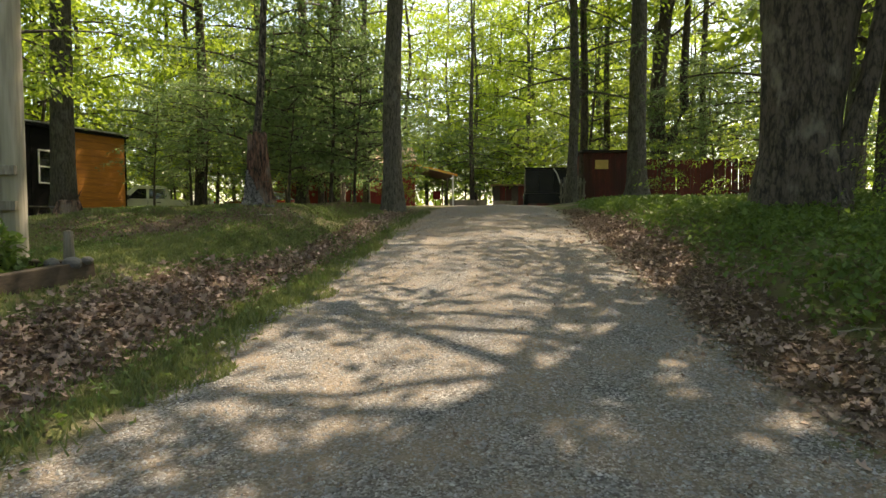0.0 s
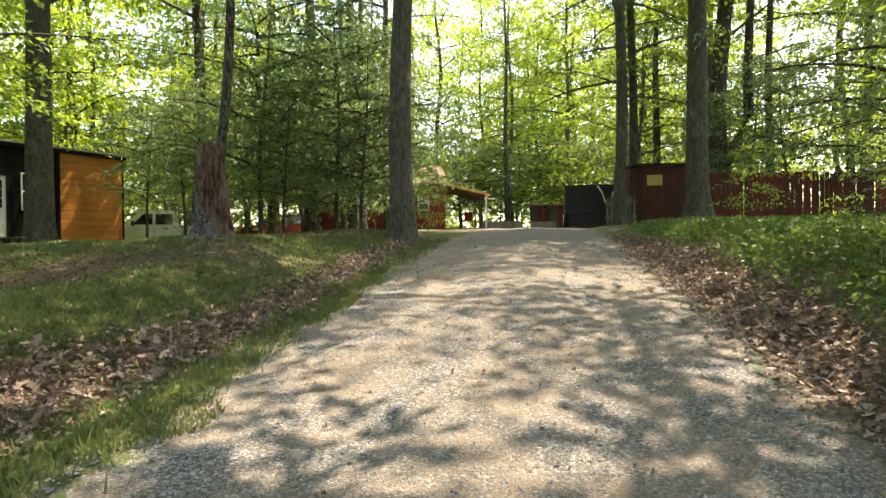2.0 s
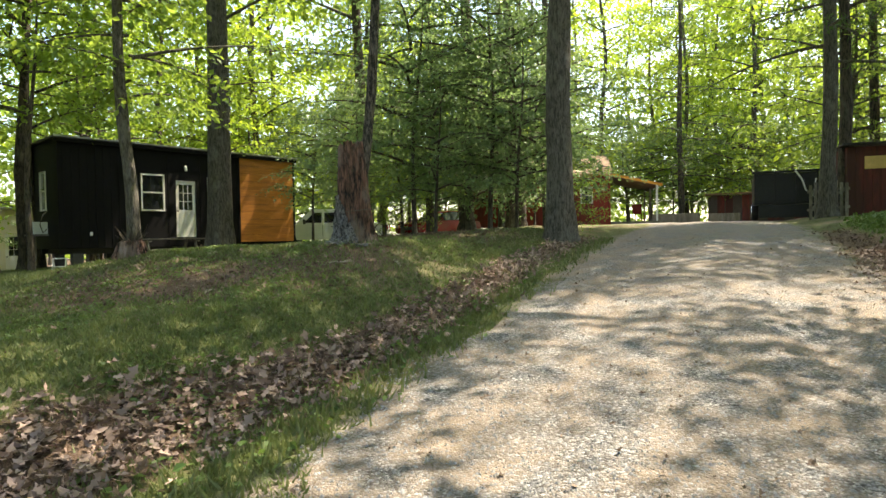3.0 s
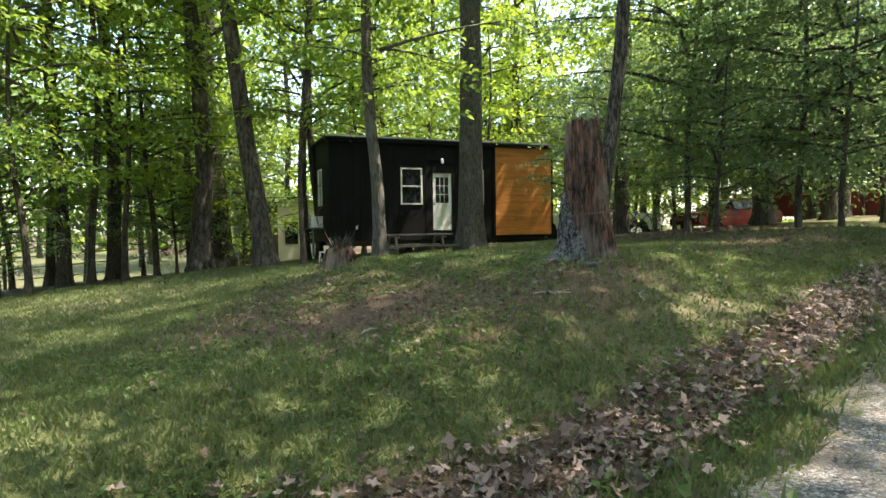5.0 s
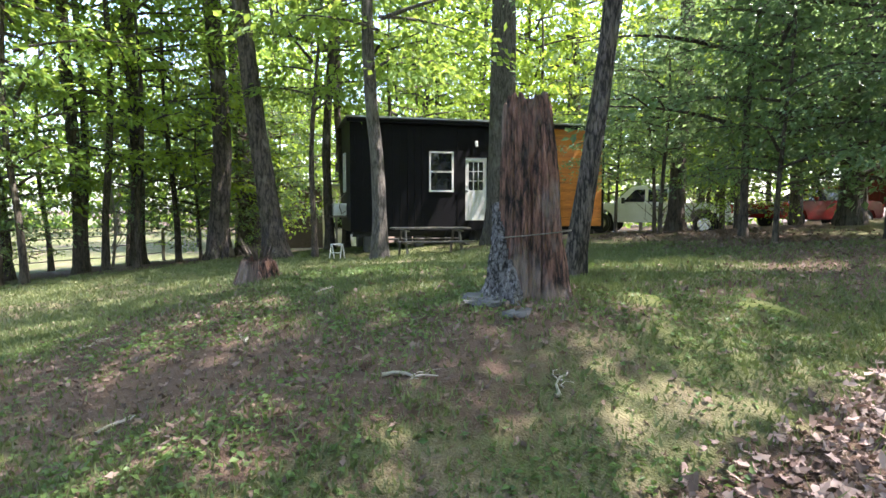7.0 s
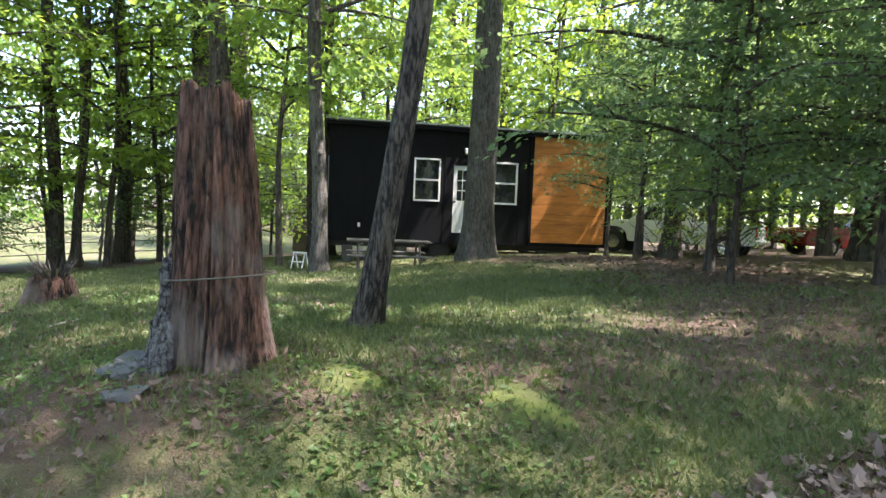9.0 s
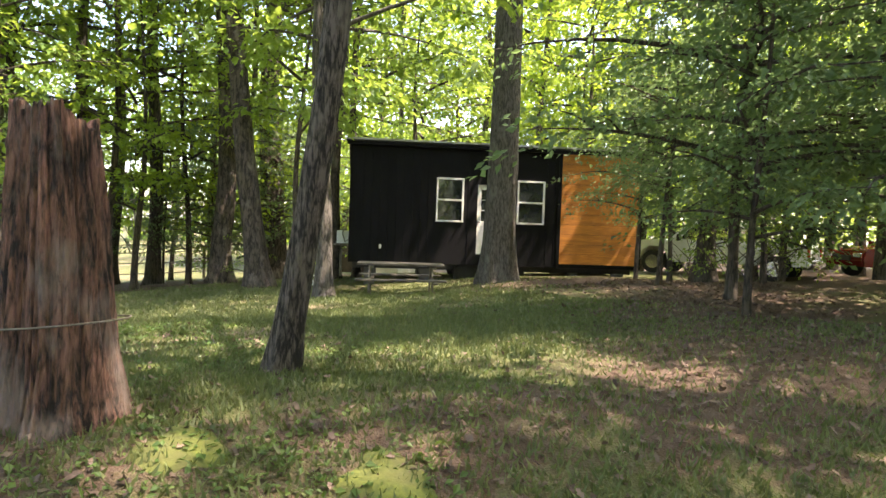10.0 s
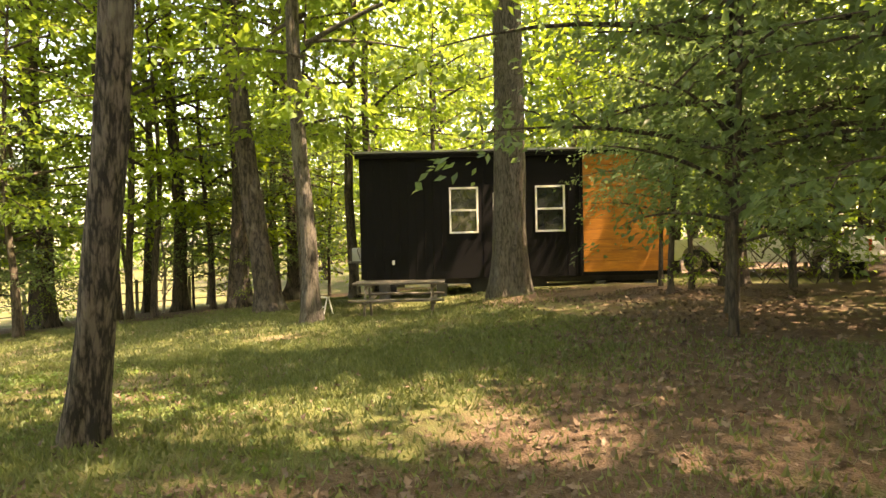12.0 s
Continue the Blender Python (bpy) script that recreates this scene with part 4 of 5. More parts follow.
def lite_door(parent, m, w, h, leaf, trim, cols=3, rows=3):
    fr = bmesh.new()
    for lo, hi in (((-0.06, 0), (0, h + 0.06)), ((w, 0), (w + 0.06, h + 0.06)), ((0, h), (w, h + 0.06))):
        box((lo[0], -0.02, lo[1]), (hi[0], 0.08, hi[1]), fr, 0.003)
    d = part("door", fr, trim, parent, "white glazed door" if leaf == WHITE else "")
    d.matrix_local = m
    slab = bmesh.new()
    g0, g1, gz0, gz1 = 0.16 * w, 0.84 * w, 0.48 * h, 0.93 * h
    for lo, hi in (((0.005, 0.005), (g0, h - 0.005)), ((g1, 0.005), (w - 0.005, h - 0.005)), ((g0, 0.005), (g1, gz0)), ((g0, gz1), (g1, h - 0.005))):
        box((lo[0], 0.0, lo[1]), (hi[0], 0.045, hi[1]), slab)
    for i in range(2):
        x0 = w * (0.16 + 0.36 * i)
        box((x0, -0.008, 0.1 * h), (x0 + 0.31 * w, 0.004, 0.42 * h), slab, 0.003)
    lf = part("leaf", slab, leaf, d)
    bars = bmesh.new()
    for i in range(1, cols):
        x0 = g0 + (g1 - g0) * i / cols
        box((x0 - 0.01, 0.004, gz0), (x0 + 0.01, 0.03, gz1), bars)
    for i in range(1, rows):
        z0 = gz0 + (gz1 - gz0) * i / rows
        box((g0, 0.006, z0 - 0.01), (g1, 0.032, z0 + 0.01), bars)
    part("glazing_bars", bars, leaf, d)
    part("glass", box((g0, 0.018, gz0), (g1, 0.024, gz1)), GLASS, d, "dark glass")
    part("handle", disc((0.07 * w, -0.04, 0.46 * h), (0, 1, 0), 0.03, 0.07, None, 12, 0.006), DARK_METAL, d, "dark round knob")
    return d


HOUSE_TURN = 67.2
HL, HD, HZ0, HZ1 = 8.49, 2.6, 1.68, 5.08
house = thing("tiny_house", pose(-16.72, 17.94, 0, 0, 0, HOUSE_TURN), "long black tiny house on a trailer with orange boarded end", "house")
front_holes = [(2.45, 3.24, 2.9, 4.16), (3.64, 4.36, 2.0, 4.0), (4.79, 5.60, 2.9, 4.16)]
part("front_wall", wall_panels(bmesh.new(), HL, HZ0, HZ1, front_holes, 0.0, 0.12), BLACK_WALL, house)
part("back_wall", box((0, HD - 0.12, HZ0), (HL, HD, HZ1)), BLACK_WALL, house)
part("end_wall", wall_panels(bmesh.new(), HD - 0.124, HZ0, HZ1, [(1.0, 1.6, 2.9, 4.16)], 0.0, 0.12, "b"), BLACK_WALL, house).matrix_local = pose(0, 0.122, 0)
part("end_wall", box((HL - 0.12, 0.122, HZ0), (HL, HD - 0.122, HZ1)), BLACK_WALL, house)
part("floor_deck", box((0.13, 0.13, HZ0), (HL - 0.13, HD - 0.13, HZ0 + 0.12)), DARK_INSIDE, house)
# ribs of the steel cladding
rib = box((-0.012, -0.012, HZ0 + 0.02), (0.012, -0.0, HZ1 - 0.1))
bmesh.ops.bevel(rib, geom=list(rib.edges), offset=0.003, segments=1, affect="EDGES")
rib_mesh = bpy.data.meshes.new("cladding_rib")
rib.to_mesh(rib_mesh)
rib.free()
rib_mesh.materials.append(BLACK_WALL)
u = 0.16
while u < 6.05:
    if not any(h[0] - 0.07 < u < h[1] + 0.07 for h in front_holes):
        part("cladding_rib", rib_mesh, BLACK_WALL, house).matrix_local = pose(u, 0, 0)
    u += 0.23
roof = bmesh.new()
box((-0.12, -0.14, HZ1), (HL + 0.12, HD + 0.14, HZ1 + 0.07), roof, 0.01)
part("roof", roof, DARK_METAL, house, "flat black metal roof")
part("drip_edge", box((-0.13, -0.165, HZ1 + 0.03), (HL + 0.13, -0.145, HZ1 + 0.085), None, 0.004), METAL_ROOF, house, "thin bright metal edge")
part("fascia", box((-0.1, -0.13, HZ1 - 0.1), (HL + 0.1, -0.016, HZ1 - 0.004), None, 0.005), BLACK_WALL, house)
# stained boards of the end
for k in range(11):
    z0 = 1.79 + 0.29 * k
    part("board", box((6.09, -0.03, z0), (8.45, -0.004, z0 + 0.284), None, 0.004), PLY, house, "orange-stained wooden board")
part("corner_trim", box((8.456, -0.04, HZ0), (8.53, 0.05, HZ1 - 0.11), None, 0.004), BLACK_WALL, house)
part("corner_trim", box((6.0, -0.04, HZ0), (6.084, -0.002, HZ1 - 0.11), None, 0.004), BLACK_WALL, house)
sash_window(house, pose(2.45, 0.0, 2.9), 0.79, 1.26, WHITE)
sash_window(house, pose(4.79, 0.0, 2.9), 0.81, 1.26, WHITE)
sash_window(house, pose(0.0, 1.722, 2.9, 0, 0, -90), 0.6, 1.26, WHITE)
lite_door(house, pose(3.64, 0.03, 2.0), 0.72, 2.0, WHITE, WHITE)
part("wall_lamp", disc((3.98, -0.07, 4.42), (0, 0.3, 1), 0.05, 0.18, None, 12, 0.01), WHITE, house, "small white lamp above the door")
part("socket_box", box((0.86, -0.05, 2.08), (0.93, -0.0, 2.2), None, 0.008), WHITE, house, "small pale outlet box")
part("meter_post", box((-0.34, 1.28, 1.15), (-0.27, 1.35, 2.1), None, 0.006), OLD_WOOD, house, "thin wooden post under the box")
part("cable", tubes("cable", [(np.array([(-0.05, 1.0, 2.3), (-0.16, 0.98, 2.2), (-0.24, 0.97, 2.45), (-0.16, 0.97, 2.75), (-0.02, 0.98, 2.9)]), np.full(5, 0.018))], 6), OLD_WOOD, house, "looped grey cable")
# white box with slots on one face, standing on a shelf
end_box = part("air_conditioner", box((-0.42, 1.05, 2.16), (-0.004, 1.6, 2.54), None, 0.02), WHITE, house, "white box with a slotted face on a shelf")
slots = bmesh.new()
for i in range(7):
    box((-0.426, 1.1, 2.22 + 0.04 * i), (-0.418, 1.55, 2.235 + 0.04 * i), slots)
part("grille", slots, DARK_METAL, end_box)
part("shelf", box((-0.5, 0.95, 2.1), (-0.004, 1.7, 2.155), None, 0.005), OLD_WOOD, house)
# trailer below
chassis = bmesh.new()
for b in (0.35, HD - 0.45):
    box((0.1, b, 1.5), (HL - 0.1, b + 0.1, 1.67), chassis, 0.006)
for i in range(7):
    box((0.3 + 1.3 * i, 0.45, 1.52), (0.38 + 1.3 * i, HD - 0.45, 1.66), chassis)
part("chassis", chassis, DARK_METAL, house, "dark steel trailer frame")


def wheel(parent, at, axis, r, w, rim_mat=CHROME, label=""):
    tyre = bmesh.new()
    disc(at, axis, r, w, tyre, 28, r * 0.14)
    ob = part("wheel", tyre, RUBBER, parent, label or "black tyre")
    a = Vector(axis).normalized()
    rim = disc(Vector(at) - a * (w / 2 + 0.004), axis, r * 0.58, 0.02, None, 20, 0.006)
    hub = part("rim", rim, rim_mat, ob)
    return ob


for a in (3.55, 4.4, 5.0):
    for b in (0.28, HD - 0.28):
        wheel(house, (a - 0.2, b, 1.42), (0, 1, 0), 0.33, 0.2, DARK_METAL)
hx, hy = math.cos(radians(HOUSE_TURN)), math.sin(radians(HOUSE_TURN))
for a in (0.6, 2.2, 6.6, 8.0):
    for b in (0.4, HD - 0.4):
        gxx, gyy = -16.72 + a * hx - b * hy, 17.94 + a * hy + b * hx
        part("support_block", box((a - 0.15, b - 0.15, ground(gxx, gyy) - 0.03), (a + 0.15, b + 0.15, 1.52), None, 0.01), SLATE, house, "stacked grey support blocks")


# ---- picnic table before the house ----
def picnic_table(m, label):
    t = thing("picnic_table", m, label, "table")
    for i in range(5):
        part("board", box((-0.92, -0.37 + 0.15 * i, 0.71), (0.92, -0.235 + 0.15 * i, 0.75), None, 0.006), TABLE_WOOD, t)
    for s in (-1, 1):
        for j in range(2):
            y0 = s * (0.62 + 0.145 * j)
            part("seat_board", box((-0.92, y0 - 0.065, 0.42), (0.92, y0 + 0.065, 0.455), None, 0.006), TABLE_WOOD, t)
    for x in (-0.66, 0.66):
        for s in (-1, 1):
            part("leg", beam((x, s * 0.56, 0), (x, s * 0.24, 0.71), 0.04, 0.09), OLD_WOOD, t)
        part("crossbeam", beam((x + 0.045, -0.78, 0.38), (x + 0.045, 0.78, 0.38), 0.09, 0.035), OLD_WOOD, t)
        part("top_batten", beam((x + 0.045, -0.36, 0.67), (x + 0.045, 0.36, 0.67), 0.08, 0.035), OLD_WOOD, t)
    return t


tx, ty = -12.25, 17.6
picnic_table(pose(tx, ty, ground(tx, ty), 0, 0, HOUSE_TURN), "weathered grey picnic table in front of the black house")

# ---- the cream and brown building behind ----
cx, cy = -30.7, 19.6
cg = ground(-28.6, 24.3)
cream = thing("cabin", pose(cx, cy, cg, 0, 0, HOUSE_TURN), "low cream and brown cabin with a white door", "house")
part("wall", wall_panels(bmesh.new(), 3.2, 0.0, 3.2, [(0.35, 1.05, 1.0, 2.2), (1.5, 2.4, 0.0, 2.05)], 0.0, 0.12), CREAM, cream, "cream wall").matrix_local = pose(4.0, 0, 0)
part("wall", box((2.0, 0.004, 0), (3.996, 0.12, 3.2)), BROWN_WALL, cream, "dark brown wall")
part("wall", box((2.0, 3.9, 0), (7.2, 4.0, 3.2)), BROWN_WALL, cream)
part("wall", box((2.0, 0.124, 0), (2.12, 3.896, 3.2)), BROWN_WALL, cream)
part("wall", box((7.08, 0.124, 0), (7.2, 3.896, 3.2)), CREAM, cream)
part("roof", box((1.8, -0.2, 3.2), (7.4, 4.2, 3.32), None, 0.02), METAL_ROOF, cream, "flat pale-edged roof")
sash_window(cream, pose(4.35, 0.0, 1.0), 0.7, 1.2, DARK_METAL)
lite_door(cream, pose(5.5, 0.03, 0.02), 0.9, 2.03, WHITE, DARK_METAL)
part("wall_lamp", box((5.75, -0.1, 2.45), (5.95, -0.004, 2.7), None, 0.02), WHITE, cream, "pale wall lantern")


# ---- vehicles ----
def extrude_profile(pts, half_width, inset, bm=None, bevel=0.04):
    """A body from its side outline (x, z); the upper points drawn in by their inset."""
    bm = bm or bmesh.new()
    sides = []
    for s in (-1, 1):
        sides.append([bm.verts.new((x, s * (half_width - inset(z)), z)) for x, z in pts])
    bm.faces.new(sides[0])
    bm.faces.new(list(reversed(sides[1])))
    k = len(pts)
    for i in range(k):
        bm.faces.new((sides[0][i], sides[1][i], sides[1][(i + 1) % k], sides[0][(i + 1) % k]))
    bmesh.ops.recalc_face_normals(bm, faces=bm.faces)
    bmesh.ops.bevel(bm, geom=list(bm.edges), offset=bevel, segments=2, affect="EDGES", clamp_overlap=True)
    return bm


def pickup(m, paint, label, cap=None):
    t = thing("pickup_truck", m, label, "truck")
    lower = [(-2.7, 0.42), (-2.78, 0.6), (-2.74, 0.98), (-2.55, 1.08), (-1.45, 1.16), (-1.35, 1.12), (0.78, 1.12), (0.8, 1.14), (2.68, 1.14), (2.74, 0.9), (2.7, 0.5),
             (2.35, 0.48), (2.28, 0.75), (2.05, 0.92), (1.72, 0.94), (1.45, 0.78), (1.36, 0.46), (-1.3, 0.42), (-1.38, 0.72), (-1.6, 0.9), (-1.95, 0.92), (-2.18, 0.76), (-2.28, 0.44)]
    part("body", extrude_profile(lower, 0.96, lambda z: 0.05 * max(0, z - 0.9)), paint, t)
    cab = [(-1.4, 1.1), (-0.75, 1.72), (-0.55, 1.79), (0.55, 1.79), (0.7, 1.7), (0.8, 1.1)]
    part("cab", extrude_profile(cab, 0.88, lambda z: 0.24 * max(0, z - 1.1)), paint, t)
    for s in (-1, 1):
        for x0, x1, z0, z1, sl in ((-0.98, -0.2, 1.18, 1.64, 0.42), (-0.08, 0.58, 1.18, 1.64, 0.0)):
            bm = bmesh.new()
            y = lambda z: s * (0.888 - 0.24 * (z - 1.1))
            vs = [bm.verts.new(p) for p in ((x0, y(z0), z0), (x1, y(z0), z0), (x1, y(z1), z1), (x0 + sl, y(z1), z1))]
            bm.faces.new(vs)
            r = bmesh.ops.extrude_face_region(bm, geom=list(bm.faces))
            for v in [g for g in r["geom"] if isinstance(g, bmesh.types.BMVert)]:
                v.co.y += s * 0.006
            part("side_window", bm, GLASS, t, "dark side glass")
        for x in (-1.82, 1.88):
            wheel(t, (x, s * 0.86, 0.39), (0, -s, 0), 0.39, 0.24, CHROME)
        part("door_handle", box((0.25, s * 0.955 - 0.02, 0.98), (0.42, s * 0.955 + 0.02, 1.02), None, 0.006), DARK_METAL, t)
        part("seam", box((-0.14, s * 0.957 - 0.004, 0.5), (-0.125, s * 0.957 + 0.004, 1.1)), DARK_METAL, t)
        part("tail_light", box((2.66, s * 0.85 - 0.09, 0.78), (2.77, s * 0.85 + 0.09, 1.08), None, 0.02), RED_LAMP, t, "red tail light")
        part("headlight", box((-2.79, s * 0.74 - 0.16, 0.74), (-2.68, s * 0.74 + 0.16, 0.94), None, 0.03), CHROME, t)
        part("mirror", box((-0.98, s * 1.05 - 0.1, 1.12), (-0.88, s * 1.05 + 0.1, 1.34), None, 0.03), DARK_METAL, t)
    part("windscreen", extrude_profile([(-1.36, 1.17), (-0.8, 1.69), (-0.83, 1.7), (-1.39, 1.18)], 0.74, lambda z: 0.2 * max(0, z - 1.1), None, 0.003), GLASS, t, "dark windscreen")
    part("rear_window", box((0.8, -0.6, 1.2), (0.806, 0.6, 1.6)), GLASS, t)
    part("bumper", box((2.7, -0.9, 0.45), (2.88, 0.9, 0.65), None, 0.03), CHROME, t, "bright rear bumper")
    part("bumper", box((-2.9, -0.9, 0.42), (-2.74, 0.9, 0.66), None, 0.04), CHROME, t, "bright front bumper")
    part("grille", box((-2.8, -0.5, 0.68), (-2.74, 0.5, 0.98), None, 0.02), DARK_METAL, t)
    part("bed_floor", box((0.9, -0.8, 1.142), (2.6, 0.8, 1.15)), DARK_INSIDE, t)
    return t


pickup(pose(-14.75, 31.0, ground(-14.75, 31.0), 0, 0, 20) @ Matrix.Scale(1.08, 4), CAR_WHITE, "white pickup truck parked among the trees by the house")

def car(m, paint, label):
    t = thing("car", m, label, "car")
    lower = [(-2.15, 0.35), (-2.2, 0.55), (-2.1, 0.78), (-1.9, 0.86), (-0.9, 0.95), (1.4, 0.98), (2.05, 0.92), (2.15, 0.7), (2.1, 0.35), (1.75, 0.33), (1.65, 0.58), (1.4, 0.68), (1.15, 0.58), (1.05, 0.3), (-1.0, 0.3), (-1.1, 0.58), (-1.35, 0.68), (-1.6, 0.58), (-1.7, 0.33)]
    part("body", extrude_profile(lower, 0.87, lambda z: 0.06 * max(0, z - 0.7)), paint, t)
    part("cabin", extrude_profile([(-0.95, 0.94), (-0.3, 1.36), (0.0, 1.42), (0.75, 1.41), (1.1, 1.3), (1.6, 0.96)], 0.78, lambda z: 0.3 * max(0, z - 0.95)), GLASS, t, "dark car glass")
    part("roof", extrude_profile([(-0.34, 1.37), (0.0, 1.43), (0.76, 1.425), (1.08, 1.34), (1.06, 1.33), (0.75, 1.4), (0, 1.4), (-0.32, 1.35)], 0.68, lambda z: 0.0, None, 0.004), paint, t)
    for s in (-1, 1):
        for x in (-1.35, 1.4):
            wheel(t, (x, s * 0.78, 0.31), (0, -s, 0), 0.31, 0.2, CHROME)
        part("headlight", box((-2.19, s * 0.62 - 0.17, 0.6), (-2.08, s * 0.62 + 0.17, 0.74), None, 0.03), CHROME, t)
        part("tail_light", box((2.06, s * 0.65 - 0.15, 0.68), (2.16, s * 0.65 + 0.15, 0.82), None, 0.02), RED_LAMP, t)
        part("mirror", box((-0.75, s * 0.92 - 0.08, 0.98), (-0.66, s * 0.92 + 0.08, 1.1), None, 0.02), paint, t)
    part("grille", box((-2.22, -0.38, 0.5), (-2.16, 0.38, 0.66), None, 0.01), DARK_METAL, t)
    return t


car(pose(-9.6, 33.0, ground(-9.6, 33.0), 0, 0, 62), CAR_RED, "red car parked behind the trees")

# ---- dump trailer at the end of the drive ----
dg = ground(5.45, 31.5)
dump = thing("dump_trailer", pose(5.45, 31.5, dg, 0, 0, -7), "black dump trailer with high sides", "trailer")
tub = bmesh.new()
for lo, hi in (((-1.05, -1.9, 0.6), (1.05, 1.9, 0.68)), ((-1.05, -1.9, 0.68), (-0.98, 1.9, 1.75)), ((0.98, -1.9, 0.68), (1.05, 1.9, 1.75)), ((-0.98, 1.83, 0.68), (0.98, 1.9, 1.75)), ((-0.98, -1.9, 0.68), (0.98, -1.83, 1.75))):
    box(lo, hi, tub, 0.01)
part("body", tub, TARP, dump)
for x in (-1.0, -0.35, 0.35, 1.0):
    part("rib", box((x - 0.04, -1.96, 0.6), (x + 0.04, -1.904, 1.78), None, 0.008), TARP, dump)
part("top_rail", box((-1.1, -1.97, 1.755), (1.1, -1.86, 1.84), None, 0.01), TARP, dump)
part("tailgate_panel", box((-0.92, -1.93, 0.1), (0.92, -1.905, 0.58), None, 0.01), TARP, dump)
for s in (-1, 1):
    wheel(dump, (s * 1.0, 0.2, 0.38), (-s, 0, 0), 0.38, 0.22)
    wheel(dump, (s * 1.0, -0.62, 0.38), (-s, 0, 0), 0.38, 0.22)
part("white_hose", tubes("hose", [(np.array([(0.3, -1.98, 1.8), (0.5, -2.0, 1.5), (0.62, -2.0, 1.1), (0.85, -2.0, 0.85), (0.95, -1.98, 1.5)]), np.full(5, 0.03))], 8), WHITE, dump, "pale hose hanging over the back")

# ---- red shed and board fence ----
def ground_box(name, x0, x1, y0, y1, h, mat, parent, extra=0.0, label=""):
    g = min(ground(x0, y0), ground(x1, y0)) - 0.05
    return part(name, box((x0, y0, g), (x1, y1, g + h + extra), None, 0.004), mat, parent, label)


shed = thing("garden_shed", pose(0, 0, 0), "small dark-red board shed with a yellow sign", "shed")
for k in range(9):
    x0 = 6.1 + 0.22 * k
    ground_box("board", x0, x0 + 0.21, 25.6, 25.63, 2.15, RED_FENCE, shed)
sg = ground(7, 25.6)
part("wall", box((6.1, 25.64, sg - 0.1), (8.08, 25.7, sg + 2.1)), RED_FENCE, shed)
for x0 in (6.1, 8.02):
    part("wall", box((x0, 25.704, sg - 0.1), (x0 + 0.06, 27.2, sg + 2.1)), RED_FENCE, shed)
part("roof", box((5.95, 25.4, sg + 2.15), (8.3, 27.4, sg + 2.22), None, 0.01), DARK_METAL, shed, "flat dark roof")
part("sign", box((6.55, 25.57, sg + 1.43), (7.1, 25.595, sg + 1.81), None, 0.005), YELLOW_SIGN, shed, "yellow-tan sign board")
fence = thing("board_fence", pose(0, 0, 0), "weathered dark-red board fence with gaps between its boards", "fence")
rng = np.random.default_rng(14)
x = 8.16
while x < 15.2:
    w = rng.uniform(0.12, 0.16)
    y = 25.75 - 0.04 * (x - 8)
    g = ground(x, y)
    part("board", box((x, y, g - 0.05), (x + w, y + 0.025, g + 1.8 + rng.normal(0, 0.035)), None, 0.003, Matrix.Translation((x, y, g)) @ Matrix.Rotation(rng.normal(0, 0.012), 4, "Y") @ Matrix.Translation((-x, -y, -g))), RED_FENCE, fence)
    x += w + (rng.uniform(0.003, 0.012) if rng.random() < 0.8 else rng.uniform(0.015, 0.035))
for zz in (0.45, 1.45):
    part("rail", beam((8.1, 25.81, ground(8.1, 25.8) + zz), (15.2, 25.52, ground(15.2, 25.5) + zz), 0.05, 0.09), RED_FENCE, fence)
for px in (8.2, 10.6, 13.0, 15.1):
    py = 25.85 - 0.04 * (px - 8)
    part("post", box((px, py, ground(px, py) - 0.2), (px + 0.09, py + 0.09, ground(px, py) + 1.6), None, 0.005), OLD_WOOD, fence)
gate = thing("picket_gate", pose(0, 0, 0), "low weathered picket gate beside the shed", "gate")
for k in range(8):
    x0 = 5.0 + 0.135 * k
    ground_box("picket", x0, x0 + 0.085, 25.2, 25.225, 1.1 + 0.05 * math.sin(k * 1.7), OLD_WOOD, gate)
for zz in (0.3, 0.85):
    part("rail", beam((4.96, 25.25, ground(5, 25.2) + zz), (6.08, 25.25, ground(6, 25.2) + zz), 0.04, 0.08), OLD_WOOD, gate)
part("brace", beam((5.0, 25.252, ground(5, 25.2) + 0.3), (6.0, 25.252, ground(6, 25.2) + 0.85), 0.03, 0.07), OLD_WOOD, gate)

# ---- red cabin with porch ----
rg = ground(-4, 41)
barn = thing("red_cabin", pose(-3.2, 40.5, rg, 0, 0, 8), "barn-red cabin with a lean-to porch roof", "house")
part("wall", wall_panels(bmesh.new(), 9.0, 0, 2.9, [(7.3, 8.0, 1.25, 2.2)], 0, 0.12), RED_WALL, barn).matrix_local = pose(-7.5, 0, 0)
part("wall", box((1.38, 0.124, 0), (1.5, 6, 2.9)), RED_WALL, barn)
part("wall", box((-7.5, 0.124, 0), (-7.38, 6, 2.9)), RED_WALL, barn)
part("wall", box((-7.38, 5.9, 0), (1.38, 6, 2.9)), RED_WALL, barn)
for k in range(36):
    if not (7.15 < 0.12 + 0.25 * k < 8.15):
        part("batten", box((-7.5 + 0.12 + 0.25 * k, -0.02, 0), (-7.5 + 0.16 + 0.25 * k, -0.002, 2.9)), RED_WALL, barn)
sash_window(barn, pose(-0.2, 0, 1.25), 0.7, 0.95, WHITE)
roof = bmesh.new()
